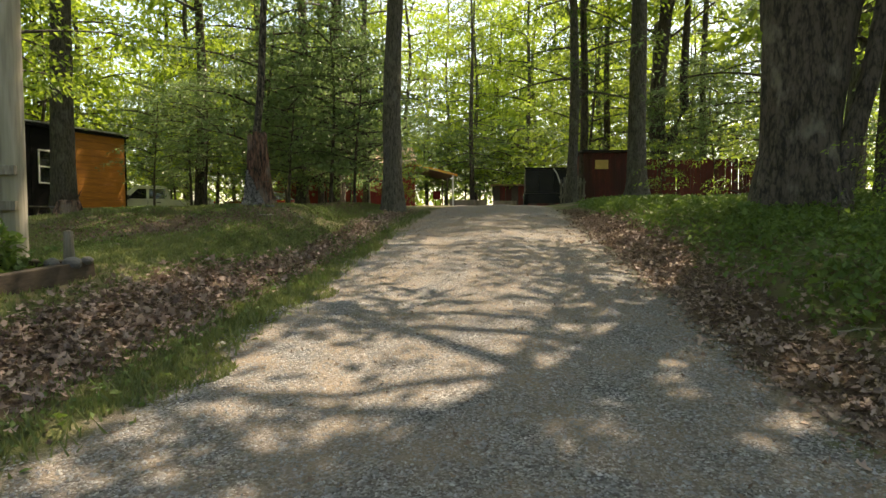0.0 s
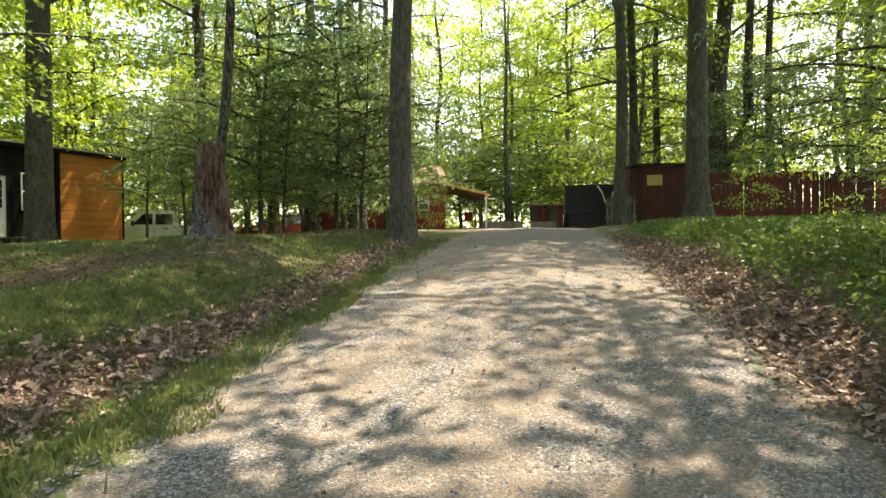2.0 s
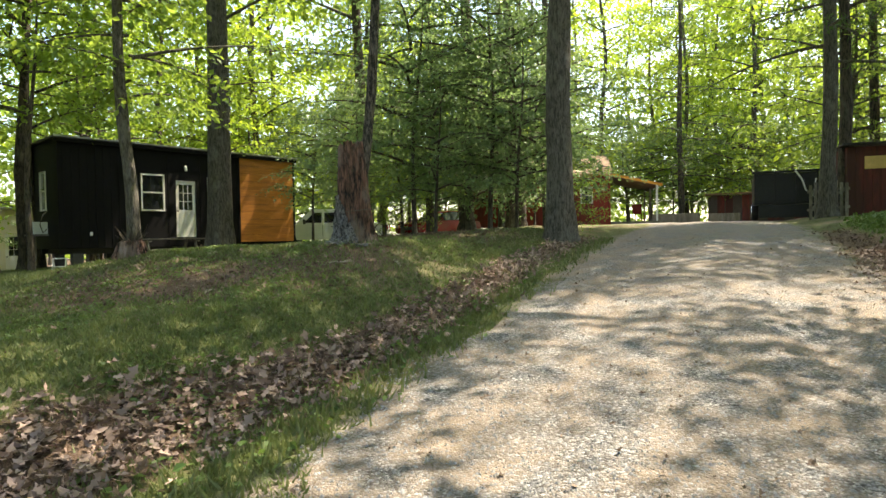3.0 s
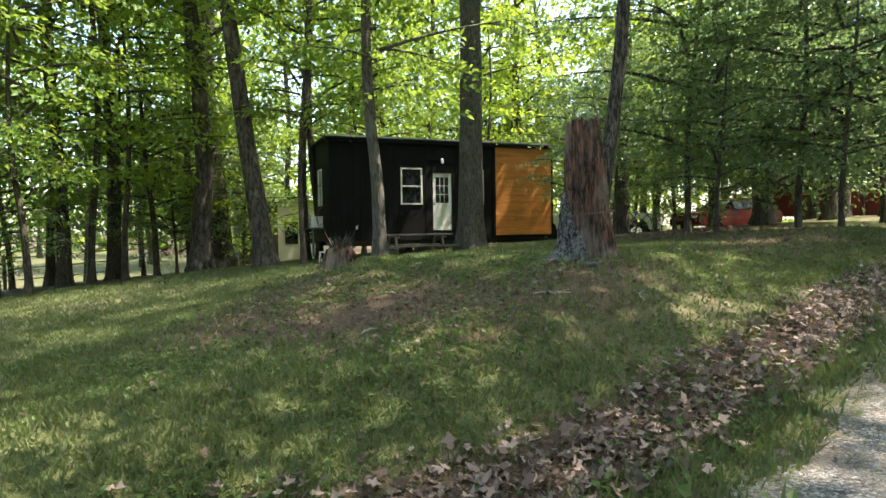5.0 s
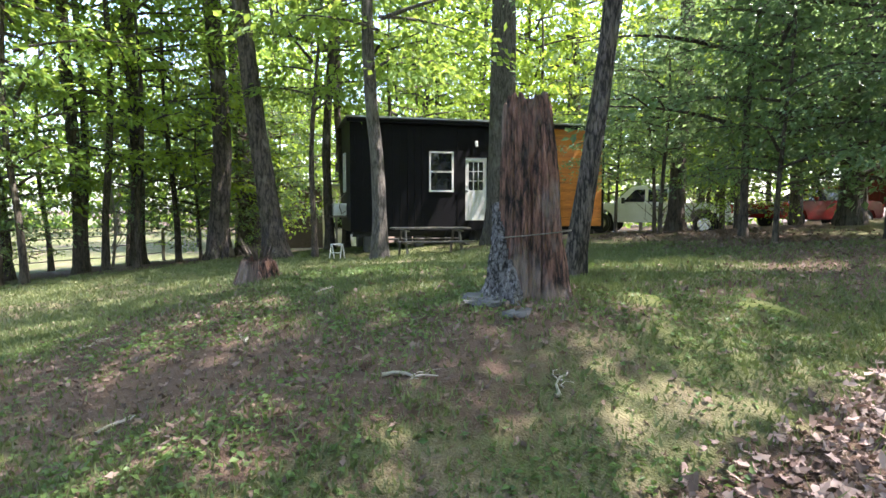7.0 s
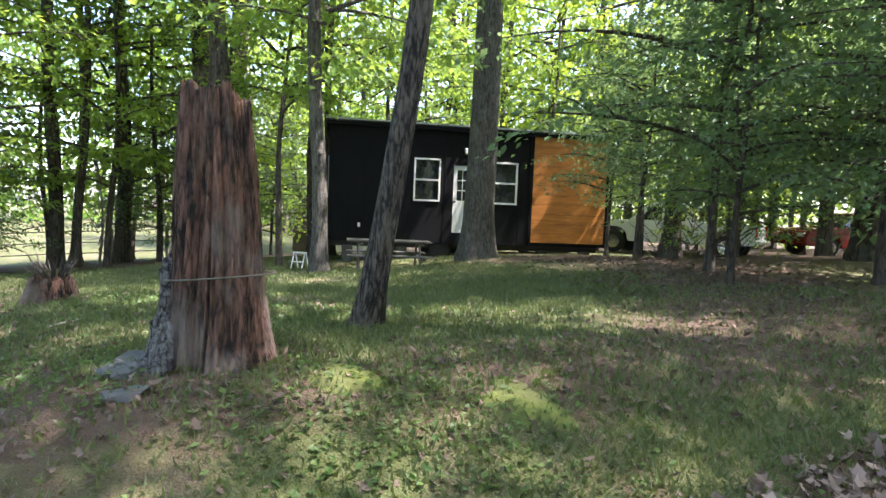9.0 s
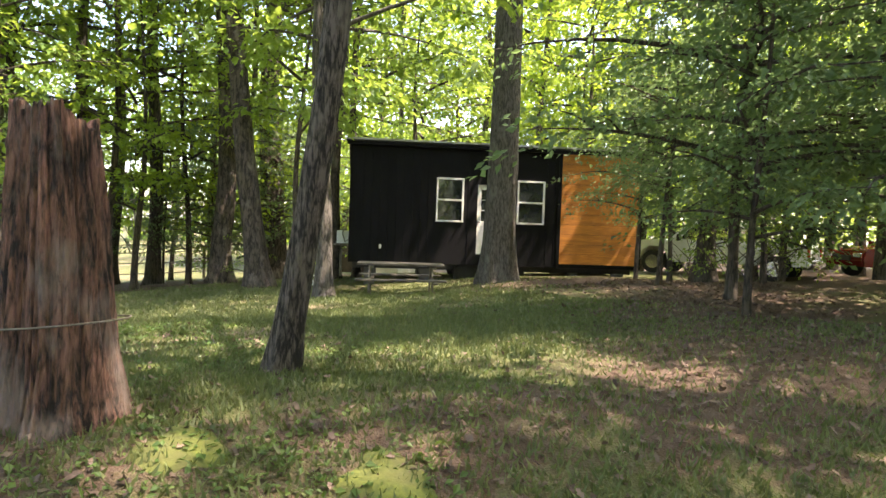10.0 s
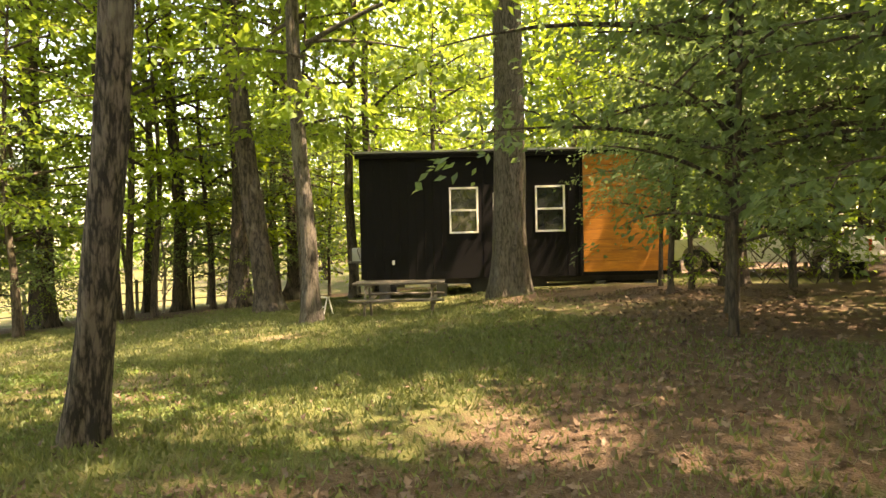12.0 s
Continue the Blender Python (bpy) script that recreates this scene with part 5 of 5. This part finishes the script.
for pts in (((-7.9, -0.4, 2.85), (1.6, -0.4, 2.85), (1.6, 3.0, 4.3), (-7.9, 3.0, 4.3)), ((-7.9, 3.0, 4.3), (1.6, 3.0, 4.3), (1.6, 6.4, 2.85), (-7.9, 6.4, 2.85))):
    lo = [roof.verts.new(p) for p in pts]
    hi = [roof.verts.new((p[0], p[1], p[2] + 0.1)) for p in pts]
    roof.faces.new(lo)
    roof.faces.new(hi[::-1])
    for i in range(4):
        roof.faces.new((lo[i], lo[(i + 1) % 4], hi[(i + 1) % 4], hi[i]))
part("roof", roof, BROWN_ROOF, barn, "brown pitched roof")
porch = bmesh.new()
pts = ((1.5, 0.2, 2.95), (4.4, 0.2, 2.25), (4.4, 6.0, 2.25), (1.5, 6.0, 2.95))
lo = [porch.verts.new(p) for p in pts]
hi = [porch.verts.new((p[0], p[1], p[2] + 0.07)) for p in pts]
porch.faces.new(lo)
porch.faces.new(hi[::-1])
for i in range(4):
    porch.faces.new((lo[i], lo[(i + 1) % 4], hi[(i + 1) % 4], hi[i]))
part("porch_roof", porch, BROWN_ROOF, barn, "sloping brown porch roof")
part("fascia", beam((1.5, 0.17, 2.94), (4.42, 0.17, 2.22), 0.05, 0.14), ORANGE_TRIM, barn, "orange-brown roof edge")
for yy in (0.4, 3.0, 5.6):
    part("post", box((4.1, yy, 0), (4.2, yy + 0.1, 2.25), None, 0.006), WHITE if yy < 1 else OLD_WOOD, barn)
part("deck", box((1.5, 0.3, -0.1), (4.4, 6, 0.16), None, 0.01), OLD_WOOD, barn)
chair = thing("garden_chair", pose(-0.2, 41.9, ground(-0.2, 41.9) + 0.17, 0, 0, 20), "red garden chair on the porch", "chair")
part("seat", box((-0.28, -0.26, 0.4), (0.28, 0.26, 0.44), None, 0.01), CAR_RED, chair)
part("backrest", box((-0.28, 0.22, 0.45), (0.28, 0.26, 1.0), None, 0.01), CAR_RED, chair)
for sx in (-0.25, 0.25):
    for sy in (-0.22, 0.22):
        part("leg", box((sx - 0.02, sy - 0.02, 0), (sx + 0.02, sy + 0.02, 0.4)), CAR_RED, chair)
for k, (x, y, w, h) in enumerate(((1.9, 42.5, 2.6, 0.55), (4.6, 43.5, 1.6, 0.5))):
    bx = thing("raised_bed", pose(x, y, ground(x, y)), "low wooden raised bed at the end of the drive", "planter", "beds by the drive")
    for lo, hi in (((-w / 2, -0.5, 0), (w / 2, -0.45, h)), ((-w / 2, 0.45, 0), (w / 2, 0.5, h)), ((-w / 2, -0.448, 0), (-w / 2 + 0.05, 0.448, h)), ((w / 2 - 0.05, -0.448, 0), (w / 2, 0.448, h))):
        part("board", box(lo, hi, None, 0.006), OLD_WOOD, bx)
    part("soil", box((-w / 2 + 0.055, -0.445, 0.05), (w / 2 - 0.055, 0.445, h - 0.08)), TIE_WOOD, bx)
hut = thing("wood_shed", pose(6.9, 45.0, ground(6.9, 45), 0, 0, -5), "dark brown wooden sheds at the wood's edge", "shed")
part("wall", box((-3.0, 0, 0), (2.6, 1.5, 1.7), None, 0.01), BROWN_WALL, hut)
part("roof", box((-3.2, -0.3, 1.72), (2.8, 1.8, 1.8), None, 0.01), BROWN_ROOF, hut)
for k in range(12):
    part("board", box((-2.95 + 0.46 * k, -0.03, 0.05), (-2.54 + 0.46 * k, -0.004, 1.65), None, 0.004), RED_FENCE if k % 3 else BROWN_WALL, hut)

# ---- utility pole and planter by the drive ----
px, py = -4.6, 6.4
pole = thing("utility_pole", pose(px, py, ground(px, py) - 0.1), "weathered grey wooden utility pole with white conduit", "pole")
part("post", disc((0, 0, 3.6), (0, 0, 1), 0.14, 7.4, None, 24, 0.01, 0.115), POLE_WOOD, pole)
part("conduit", disc((-0.04, -0.17, 2.2), (0, 0, 1), 0.022, 4.4, None, 12), WHITE, pole, "white plastic conduit")
for zz in (0.75, 1.12):
    part("crossbar", box((-0.6, -0.2, zz), (0.17, -0.145, zz + 0.1), None, 0.008), OLD_WOOD, pole, "weathered board nailed across")
bx0, by0 = -3.58, 5.45
bed = thing("timber_planter", pose(bx0, by0, ground(bx0, by0), 0, -4.0, 77.8), "dark timber-edged planting bed full of low plants", "planter")
for lo, hi in (((-1.5, 0, -0.18), (0.52, 0.13, 0.19)), ((0.39, 0.134, -0.18), (0.52, 1.5, 0.19)), ((-1.5, 0.134, -0.18), (-1.37, 1.5, 0.19)), ((-1.366, 1.37, -0.18), (0.386, 1.5, 0.19))):
    part("timber", box(lo, hi, None, 0.015), TIE_WOOD, bed)
part("soil", box((-1.365, 0.135, -0.16), (0.385, 1.365, 0.13)), TIE_WOOD, bed)
rng = np.random.default_rng(21)
for n_leaf, x0, x1, y0, y1, top, big in ((1100, -1.3, 0.3, 0.2, 1.3, 0.2, 0.09), (700, -0.9, -0.1, 0.2, 0.8, 0.5, 0.13), (500, -0.3, 0.3, 0.6, 1.2, 0.42, 0.11)):
    q = np.column_stack([rng.uniform(x0, x1, n_leaf), rng.uniform(y0, y1, n_leaf), 0.12 + top * rng.random(n_leaf) ** 1.4])
    part("greenery", leaf_mesh("greenery", q, rng.normal(0, 1, (n_leaf, 3)) + (0, 0, 0.3), np.tile((0, 0, 1.0), (n_leaf, 1)) + rng.normal(0, 0.35, (n_leaf, 3)), big * rng.uniform(0.6, 1.3, n_leaf), 0.6 * big * rng.uniform(0.6, 1.3, n_leaf)), COVER, bed, "low green plants")
stake = thing("garden_stake", pose(-3.66, 5.84, ground(-3.66, 5.84) + 0.12, 4, 0, 20), "short pale weathered garden stake standing in the bed", "stake")
part("post", disc((0, 0, 0.17), (0, 0, 1), 0.055, 0.34, None, 10, 0.012, 0.04), OLD_WOOD, stake)
for k, (x, y, r) in enumerate(((-3.56, 5.72, 0.085), (-3.72, 5.66, 0.07), (-3.5, 5.86, 0.06))):
    bm = bmesh.new()
    bmesh.ops.create_icosphere(bm, subdivisions=2, radius=r)
    for v in bm.verts:
        v.co = Vector((v.co.x, v.co.y, v.co.z * 0.75)) * (1 + 0.1 * math.sin(40 * v.co.x + k) * math.sin(37 * v.co.y + 2 * k))
    rock = thing("garden_rock", pose(x, y, ground(x, y) + 0.17, 0, 0, 50 * k), "rounded grey rock on the planting bed's soil", "rock", "rocks in the bed")
    part("stone", bm, SLATE, rock)

# ---- at the meadow's edge ----
wire = thing("wire_fence", pose(0, 0, 0), "old wire fence with wooden posts along the meadow", "fence")
for k in range(8):
    x, y = -29.0 - 0.25 * k, 15.5 - 2.1 * k
    part("post", box((x - 0.06, y - 0.06, ground(x, y) - 0.2), (x + 0.06, y + 0.06, ground(x, y) + 1.35), None, 0.01), OLD_WOOD, wire)
for zz in (0.35, 0.8, 1.25):
    pts = np.array([(-29.0 - 0.25 * k, 15.5 - 2.1 * k, ground(-29.0 - 0.25 * k, 15.5 - 2.1 * k) + zz) for k in range(8)])
    part("wire", tubes("wire", [(pts, np.full(8, 0.022))], 5), OLD_WOOD, wire)
rng = np.random.default_rng(77)
stemp = np.column_stack([0.06 * np.linspace(0, 4.6, 9), 0.12 * np.sin(np.linspace(0, 5, 9)), np.linspace(-0.1, 4.6, 9)])
dead = thing("dead_sapling", pose(-23.6, 12.6, ground(-23.6, 12.6)), "bare pale dead sapling among the green trees", "tree")
part("trunk", tubes("trunk", [(stemp, np.linspace(0.05, 0.015, 9))], 7), POLE_WOOD, dead)
for k in range(24):
    h0, az = rng.uniform(0.4, 3.6), rng.uniform(0, 6.28)
    part("twig", tubes("twig", [limb_path(rng, (0.06 * h0, 0, h0), az, rng.uniform(0.4, 1.1), 1.3, 0.022)], 5), POLE_WOOD, dead)

# ---- moss and a step stool ----
for k, (x, y, r) in enumerate(((4.55, 8.0, 0.3), (4.35, 7.3, 0.22), (5.0, 7.2, 0.3), (4.2, 9.4, 0.25), (4.75, 6.4, 0.28), (-3.05, 12.55, 0.26), (-2.5, 13.25, 0.28), (-4.6, 12.6, 0.3))):
    ring = np.linspace(0, 2 * np.pi, 18, endpoint=False)
    vs, fs = [], []
    for q in range(5):
        rr = r * (0.01 + 0.99 * q / 4) * (1 + 0.18 * np.sin(3 * ring + k) + 0.1 * np.sin(5 * ring + 2 * k))
        px_, py_ = x + rr * np.cos(ring), y + 0.75 * rr * np.sin(ring)
        vs.append(np.column_stack([px_, py_, height(px_, py_) + 0.022 * (1 - (q / 4) ** 2) - 0.01 * (q == 4)]))
    i, j = np.meshgrid(np.arange(4), np.arange(18), indexing="ij")
    a, b = i * 18 + j, i * 18 + (j + 1) % 18
    me = make_mesh("moss_patch", np.concatenate(vs), np.stack([a, a + 18, b + 18, b], -1).ravel(), 4, True)
    me.materials.append(MOSS)
    tagged(new("moss_patch", me), "low cushion of yellow-green moss on the ground", "moss", "moss cushions")
stool = thing("step_stool", pose(-15.0, 16.55, ground(-15.0, 16.55), 0, 0, 40) @ Matrix.Scale(0.75, 4), "small white folding step stool by the house", "stool")
for s in (-0.2, 0.2):
    part("leg", beam((s, -0.24, 0), (s, -0.04, 0.55), 0.03, 0.04), WHITE, stool)
    part("leg", beam((s, 0.24, 0), (s, 0.04, 0.55), 0.03, 0.04), WHITE, stool)
part("step", box((-0.21, -0.1, 0.55), (0.21, 0.1, 0.58), None, 0.006), WHITE, stool)
part("step", box((-0.18, -0.26, 0.26), (0.18, -0.1, 0.285), None, 0.006), WHITE, stool)

# ---- fallen twigs ----
rng = np.random.default_rng(61)
for k, (x, y, ln) in enumerate(((3.35, 5.1, 0.55), (3.9, 5.7, 0.8), (3.1, 4.3, 0.35), (4.3, 6.6, 0.6), (3.7, 4.6, 0.5), (4.6, 5.6, 0.5), (3.2, 6.3, 0.3), (-4.9, 10.4, 0.3), (-3.1, 10.6, 0.28), (-6.2, 9.6, 0.26), (-2.6, 11.2, 0.25), (-5.6, 11.4, 0.3), (-4.0, 9.4, 0.22))):
    az, q = rng.uniform(0, 3.14), np.linspace(-0.5, 0.5, 7)
    paths = []
    for side, f in ((0, 1.0), (1, 0.45), (-1, 0.35)):
        b = az + 0.6 * side
        o = (0.1 * side + 0.05) * ln
        xs = x + o * math.cos(az) + ln * f * (q + 0.5 * abs(side)) * math.cos(b) + 0.02 * np.sin(9 * q + k)
        ys = y + o * math.sin(az) + ln * f * (q + 0.5 * abs(side)) * math.sin(b) + 0.02 * np.cos(8 * q + k)
        paths.append((np.column_stack([xs - x, ys - y, height(xs, ys) - ground(x, y) + 0.012 + 0.02 * (q + 0.5) * ln]), 0.011 * f * (1.1 - 0.8 * (q + 0.5))))
    tw = thing("fallen_twig", pose(x, y, ground(x, y)), "dry pale forked twig lying on the ground", "twig", "twigs on the ground")
    part("stick", tubes("stick", paths, 6), POLE_WOOD, tw)

# ---- flat stones at the stump's foot ----
rng = np.random.default_rng(4)
for k in range(9):
    x, y, s = -3.65 + rng.normal(0, 0.16), 11.66 + rng.normal(0, 0.1), rng.uniform(0.05, 0.11)
    bm = bmesh.new()
    bmesh.ops.create_cone(bm, cap_ends=True, segments=7, radius1=s, radius2=s * 0.85, depth=0.03)
    for v in bm.verts:
        v.co += Vector(rng.normal(0, 0.009, 3))
    st = thing("flat_stone", pose(x, y, ground(x, y) + 0.015, rng.normal(0, 6), rng.normal(0, 6), rng.uniform(0, 360)), "flat grey stone at the foot of the stump", "stone", "stones by the stump")
    part("stone", bm, SLATE, st)

# ---- small growth and litter on the ground ----
def scatter(seed, n, x0, x1, y0, y1, weight):
    rng = np.random.default_rng(seed)
    x, y = rng.uniform(x0, x1, n), rng.uniform(y0, y1, n)
    keep = rng.random(n) < weight(x, y)
    return rng, x[keep], y[keep]


def patchy(x, y, s=1.0):
    return 0.5 + 0.25 * np.sin(1.9 * s * x + 0.7 * y * s + 1) + 0.25 * np.sin(1.3 * s * y - 1.1 * s * x) + 0.2 * np.sin(4.7 * s * x) * np.sin(4.1 * s * y)


def off_road(x, y):
    return np.abs(x - centre(y)) - half(y) + 0.22 * np.sin(2.1 * y) + 0.13 * np.sin(5.3 * y + x)


def grass(name, seed, n, span, weight, low, high, label):
    rng, x, y = scatter(seed, n, *span, weight)
    k = len(x)
    way = np.column_stack([rng.normal(0, 0.45, k), rng.normal(0, 0.45, k), np.ones(k)])
    s = rng.normal(0, 1, (k, 3))
    L, W = rng.uniform(low, high, k), rng.uniform(0.006, 0.012, k)
    b = np.column_stack([x, y, height(x, y) - 0.005])
    side = unit(np.cross(unit(way), s)) * W[:, None]
    v = np.stack([b - side, b + side, b + unit(way) * L[:, None]], 1)
    me = make_mesh(name, v.reshape(-1, 3), np.arange(3 * k, dtype=np.int32), 3)
    me.materials.append(GRASS)
    tagged(new(name, me), label, "grass", kind="stuff")


grass("grass", 31, 330000, (-9, -1, 3.5, 18.5), lambda x, y: (off_road(x, y) > 0) * np.clip(1.15 - 1.15 * litter_amount(x, y), 0.04, 1) * np.clip(patchy(x, y) + 0.25, 0.15, 1) * np.clip(1.5 - np.hypot(x + 0.5, y - 9) / 14, 0.2, 1), 0.025, 0.07, "short uneven lawn grass")
grass("verge_grass", 32, 50000, (-3.6, 0.5, 1.0, 18), lambda x, y: np.exp(-((x - centre(y) + half(y) + 0.25) / 0.22) ** 2), 0.05, 0.15, "longer bright grass along the drive's edge")
grass("far_grass", 33, 60000, (-20, -9, 5, 22), lambda x, y: np.clip(1 - litter_amount(x, y), 0, 1), 0.04, 0.09, "lawn grass towards the house")


def strewn(name, seed, n, span, weight, size, mat, label, category, lift=0.015, stand=0.35):
    rng, x, y = scatter(seed, n, *span, weight)
    k = len(x)
    p = np.column_stack([x, y, height(x, y) + rng.uniform(0, lift, k)])
    way = rng.normal(0, 1, (k, 3)) * (1, 1, stand)
    up = np.array([0, 0, 1.0]) + rng.normal(0, stand, (k, 3))
    L = size * rng.uniform(0.6, 1.4, k)
    wide = L * rng.uniform(0.5, 0.85, k)
    me = lobed_leaf_mesh(name, p, way, up, L, wide, rng.uniform(-0.1, 0.45, k)) if mat in (FALLEN, LITTER) else leaf_mesh(name, p, way, up, L, wide)
    me.materials.append(mat)
    tagged(new(name, me), label, category, kind="stuff")


strewn("leaf_litter", 41, 80000, (-10, 6, 0.5, 22), lambda x, y: litter_amount(x, y) ** 1.5 * (np.abs(x - centre(y)) > half(y) - 0.15), 0.05, LITTER, "brown dry fallen leaves", "leaves", 0.03, 0.4)
strewn("ditch_leaves", 47, 56000, (-4.6, 0, 0.5, 18), lambda x, y: np.clip(1.4 * np.exp(-((x - centre(y) + half(y) + 1.15 - 0.55 * smooth(5.5, 9.8, y)) / (0.6 - 0.25 * smooth(5.5, 9.8, y))) ** 2) - 0.25, 0, 1), 0.074, FALLEN, "thick drift of brown dry leaves in the ditch", "leaves", 0.05, 0.5)
strewn("bank_leaves", 48, 30000, (1.2, 4.6, 0.8, 15), lambda x, y: np.exp(-((x - centre(y) - half(y) - 0.4) / 0.42) ** 2), 0.066, FALLEN, "dry leaves lying along the foot of the bank", "leaves", 0.04, 0.45)
strewn("stray_leaves", 42, 14000, (-9, 4, 1, 18), lambda x, y: 0.22 + 0.3 * (off_road(x, y) > 0), 0.038, LITTER, "scattered dry leaves", "leaves")
strewn("bank_plants", 43, 125000, (2.0, 9, 2, 20), lambda x, y: smooth(0.5, 1.2, x - centre(y) - half(y)) * np.clip(patchy(x, y, 1.4) + 0.25, 0, 1), 0.07, COVER, "low creeping green plants on the bank", "plants", 0.24, 0.85)
strewn("lawn_weeds", 44, 90000, (-7, -1, 7, 17), lambda x, y: (off_road(x, y) > 0.4) * np.clip(patchy(x, y, 1.7) - 0.3, 0, 1) * smooth(15.0, 12.5, y), 0.036, COVER, "small broad-leaved weeds in the lawn", "plants", 0.03, 0.35)
strewn("verge_weeds", 45, 5000, (-4, 0, 1, 12), lambda x, y: np.exp(-((x - centre(y) + half(y) + 0.35) / 0.3) ** 2), 0.06, COVER, "weeds along the drive's edge", "plants", 0.06, 0.4)

# gravel chips
rng, x, y = scatter(46, 85000, -3, 3.6, 1.2, 12, lambda x, y: np.clip(off_road(x, y) < 0.1, 0, 1) * np.clip(1.4 - y / 10, 0.15, 1))
k = len(x)
octa = np.array([(1, 0, 0), (0, 1, 0), (-1, 0, 0), (0, -1, 0), (0, 0, 1)], float)
s = rng.uniform(0.005, 0.0145, k)
v = octa[None] * s[:, None, None] * rng.uniform(0.6, 1.3, (k, 5, 3)) * (1, 1, 0.75)
c, sn = np.cos(rng.random(k) * 6.28)[:, None], np.sin(rng.random(k) * 6.28)[:, None]
v = np.stack([v[..., 0] * c - v[..., 1] * sn, v[..., 0] * sn + v[..., 1] * c, v[..., 2]], -1) + np.column_stack([x, y, height(x, y)])[:, None]
f = (np.arange(k)[:, None, None] * 5 + np.array([(0, 1, 4), (1, 2, 4), (2, 3, 4), (3, 0, 4)])[None]).ravel()
chips = make_mesh("gravel_chips", v.reshape(-1, 3), f, 3)
chips.materials.append(STONE)
tagged(new("gravel_chips", chips), "loose grey gravel chips on the drive", "gravel", kind="stuff")
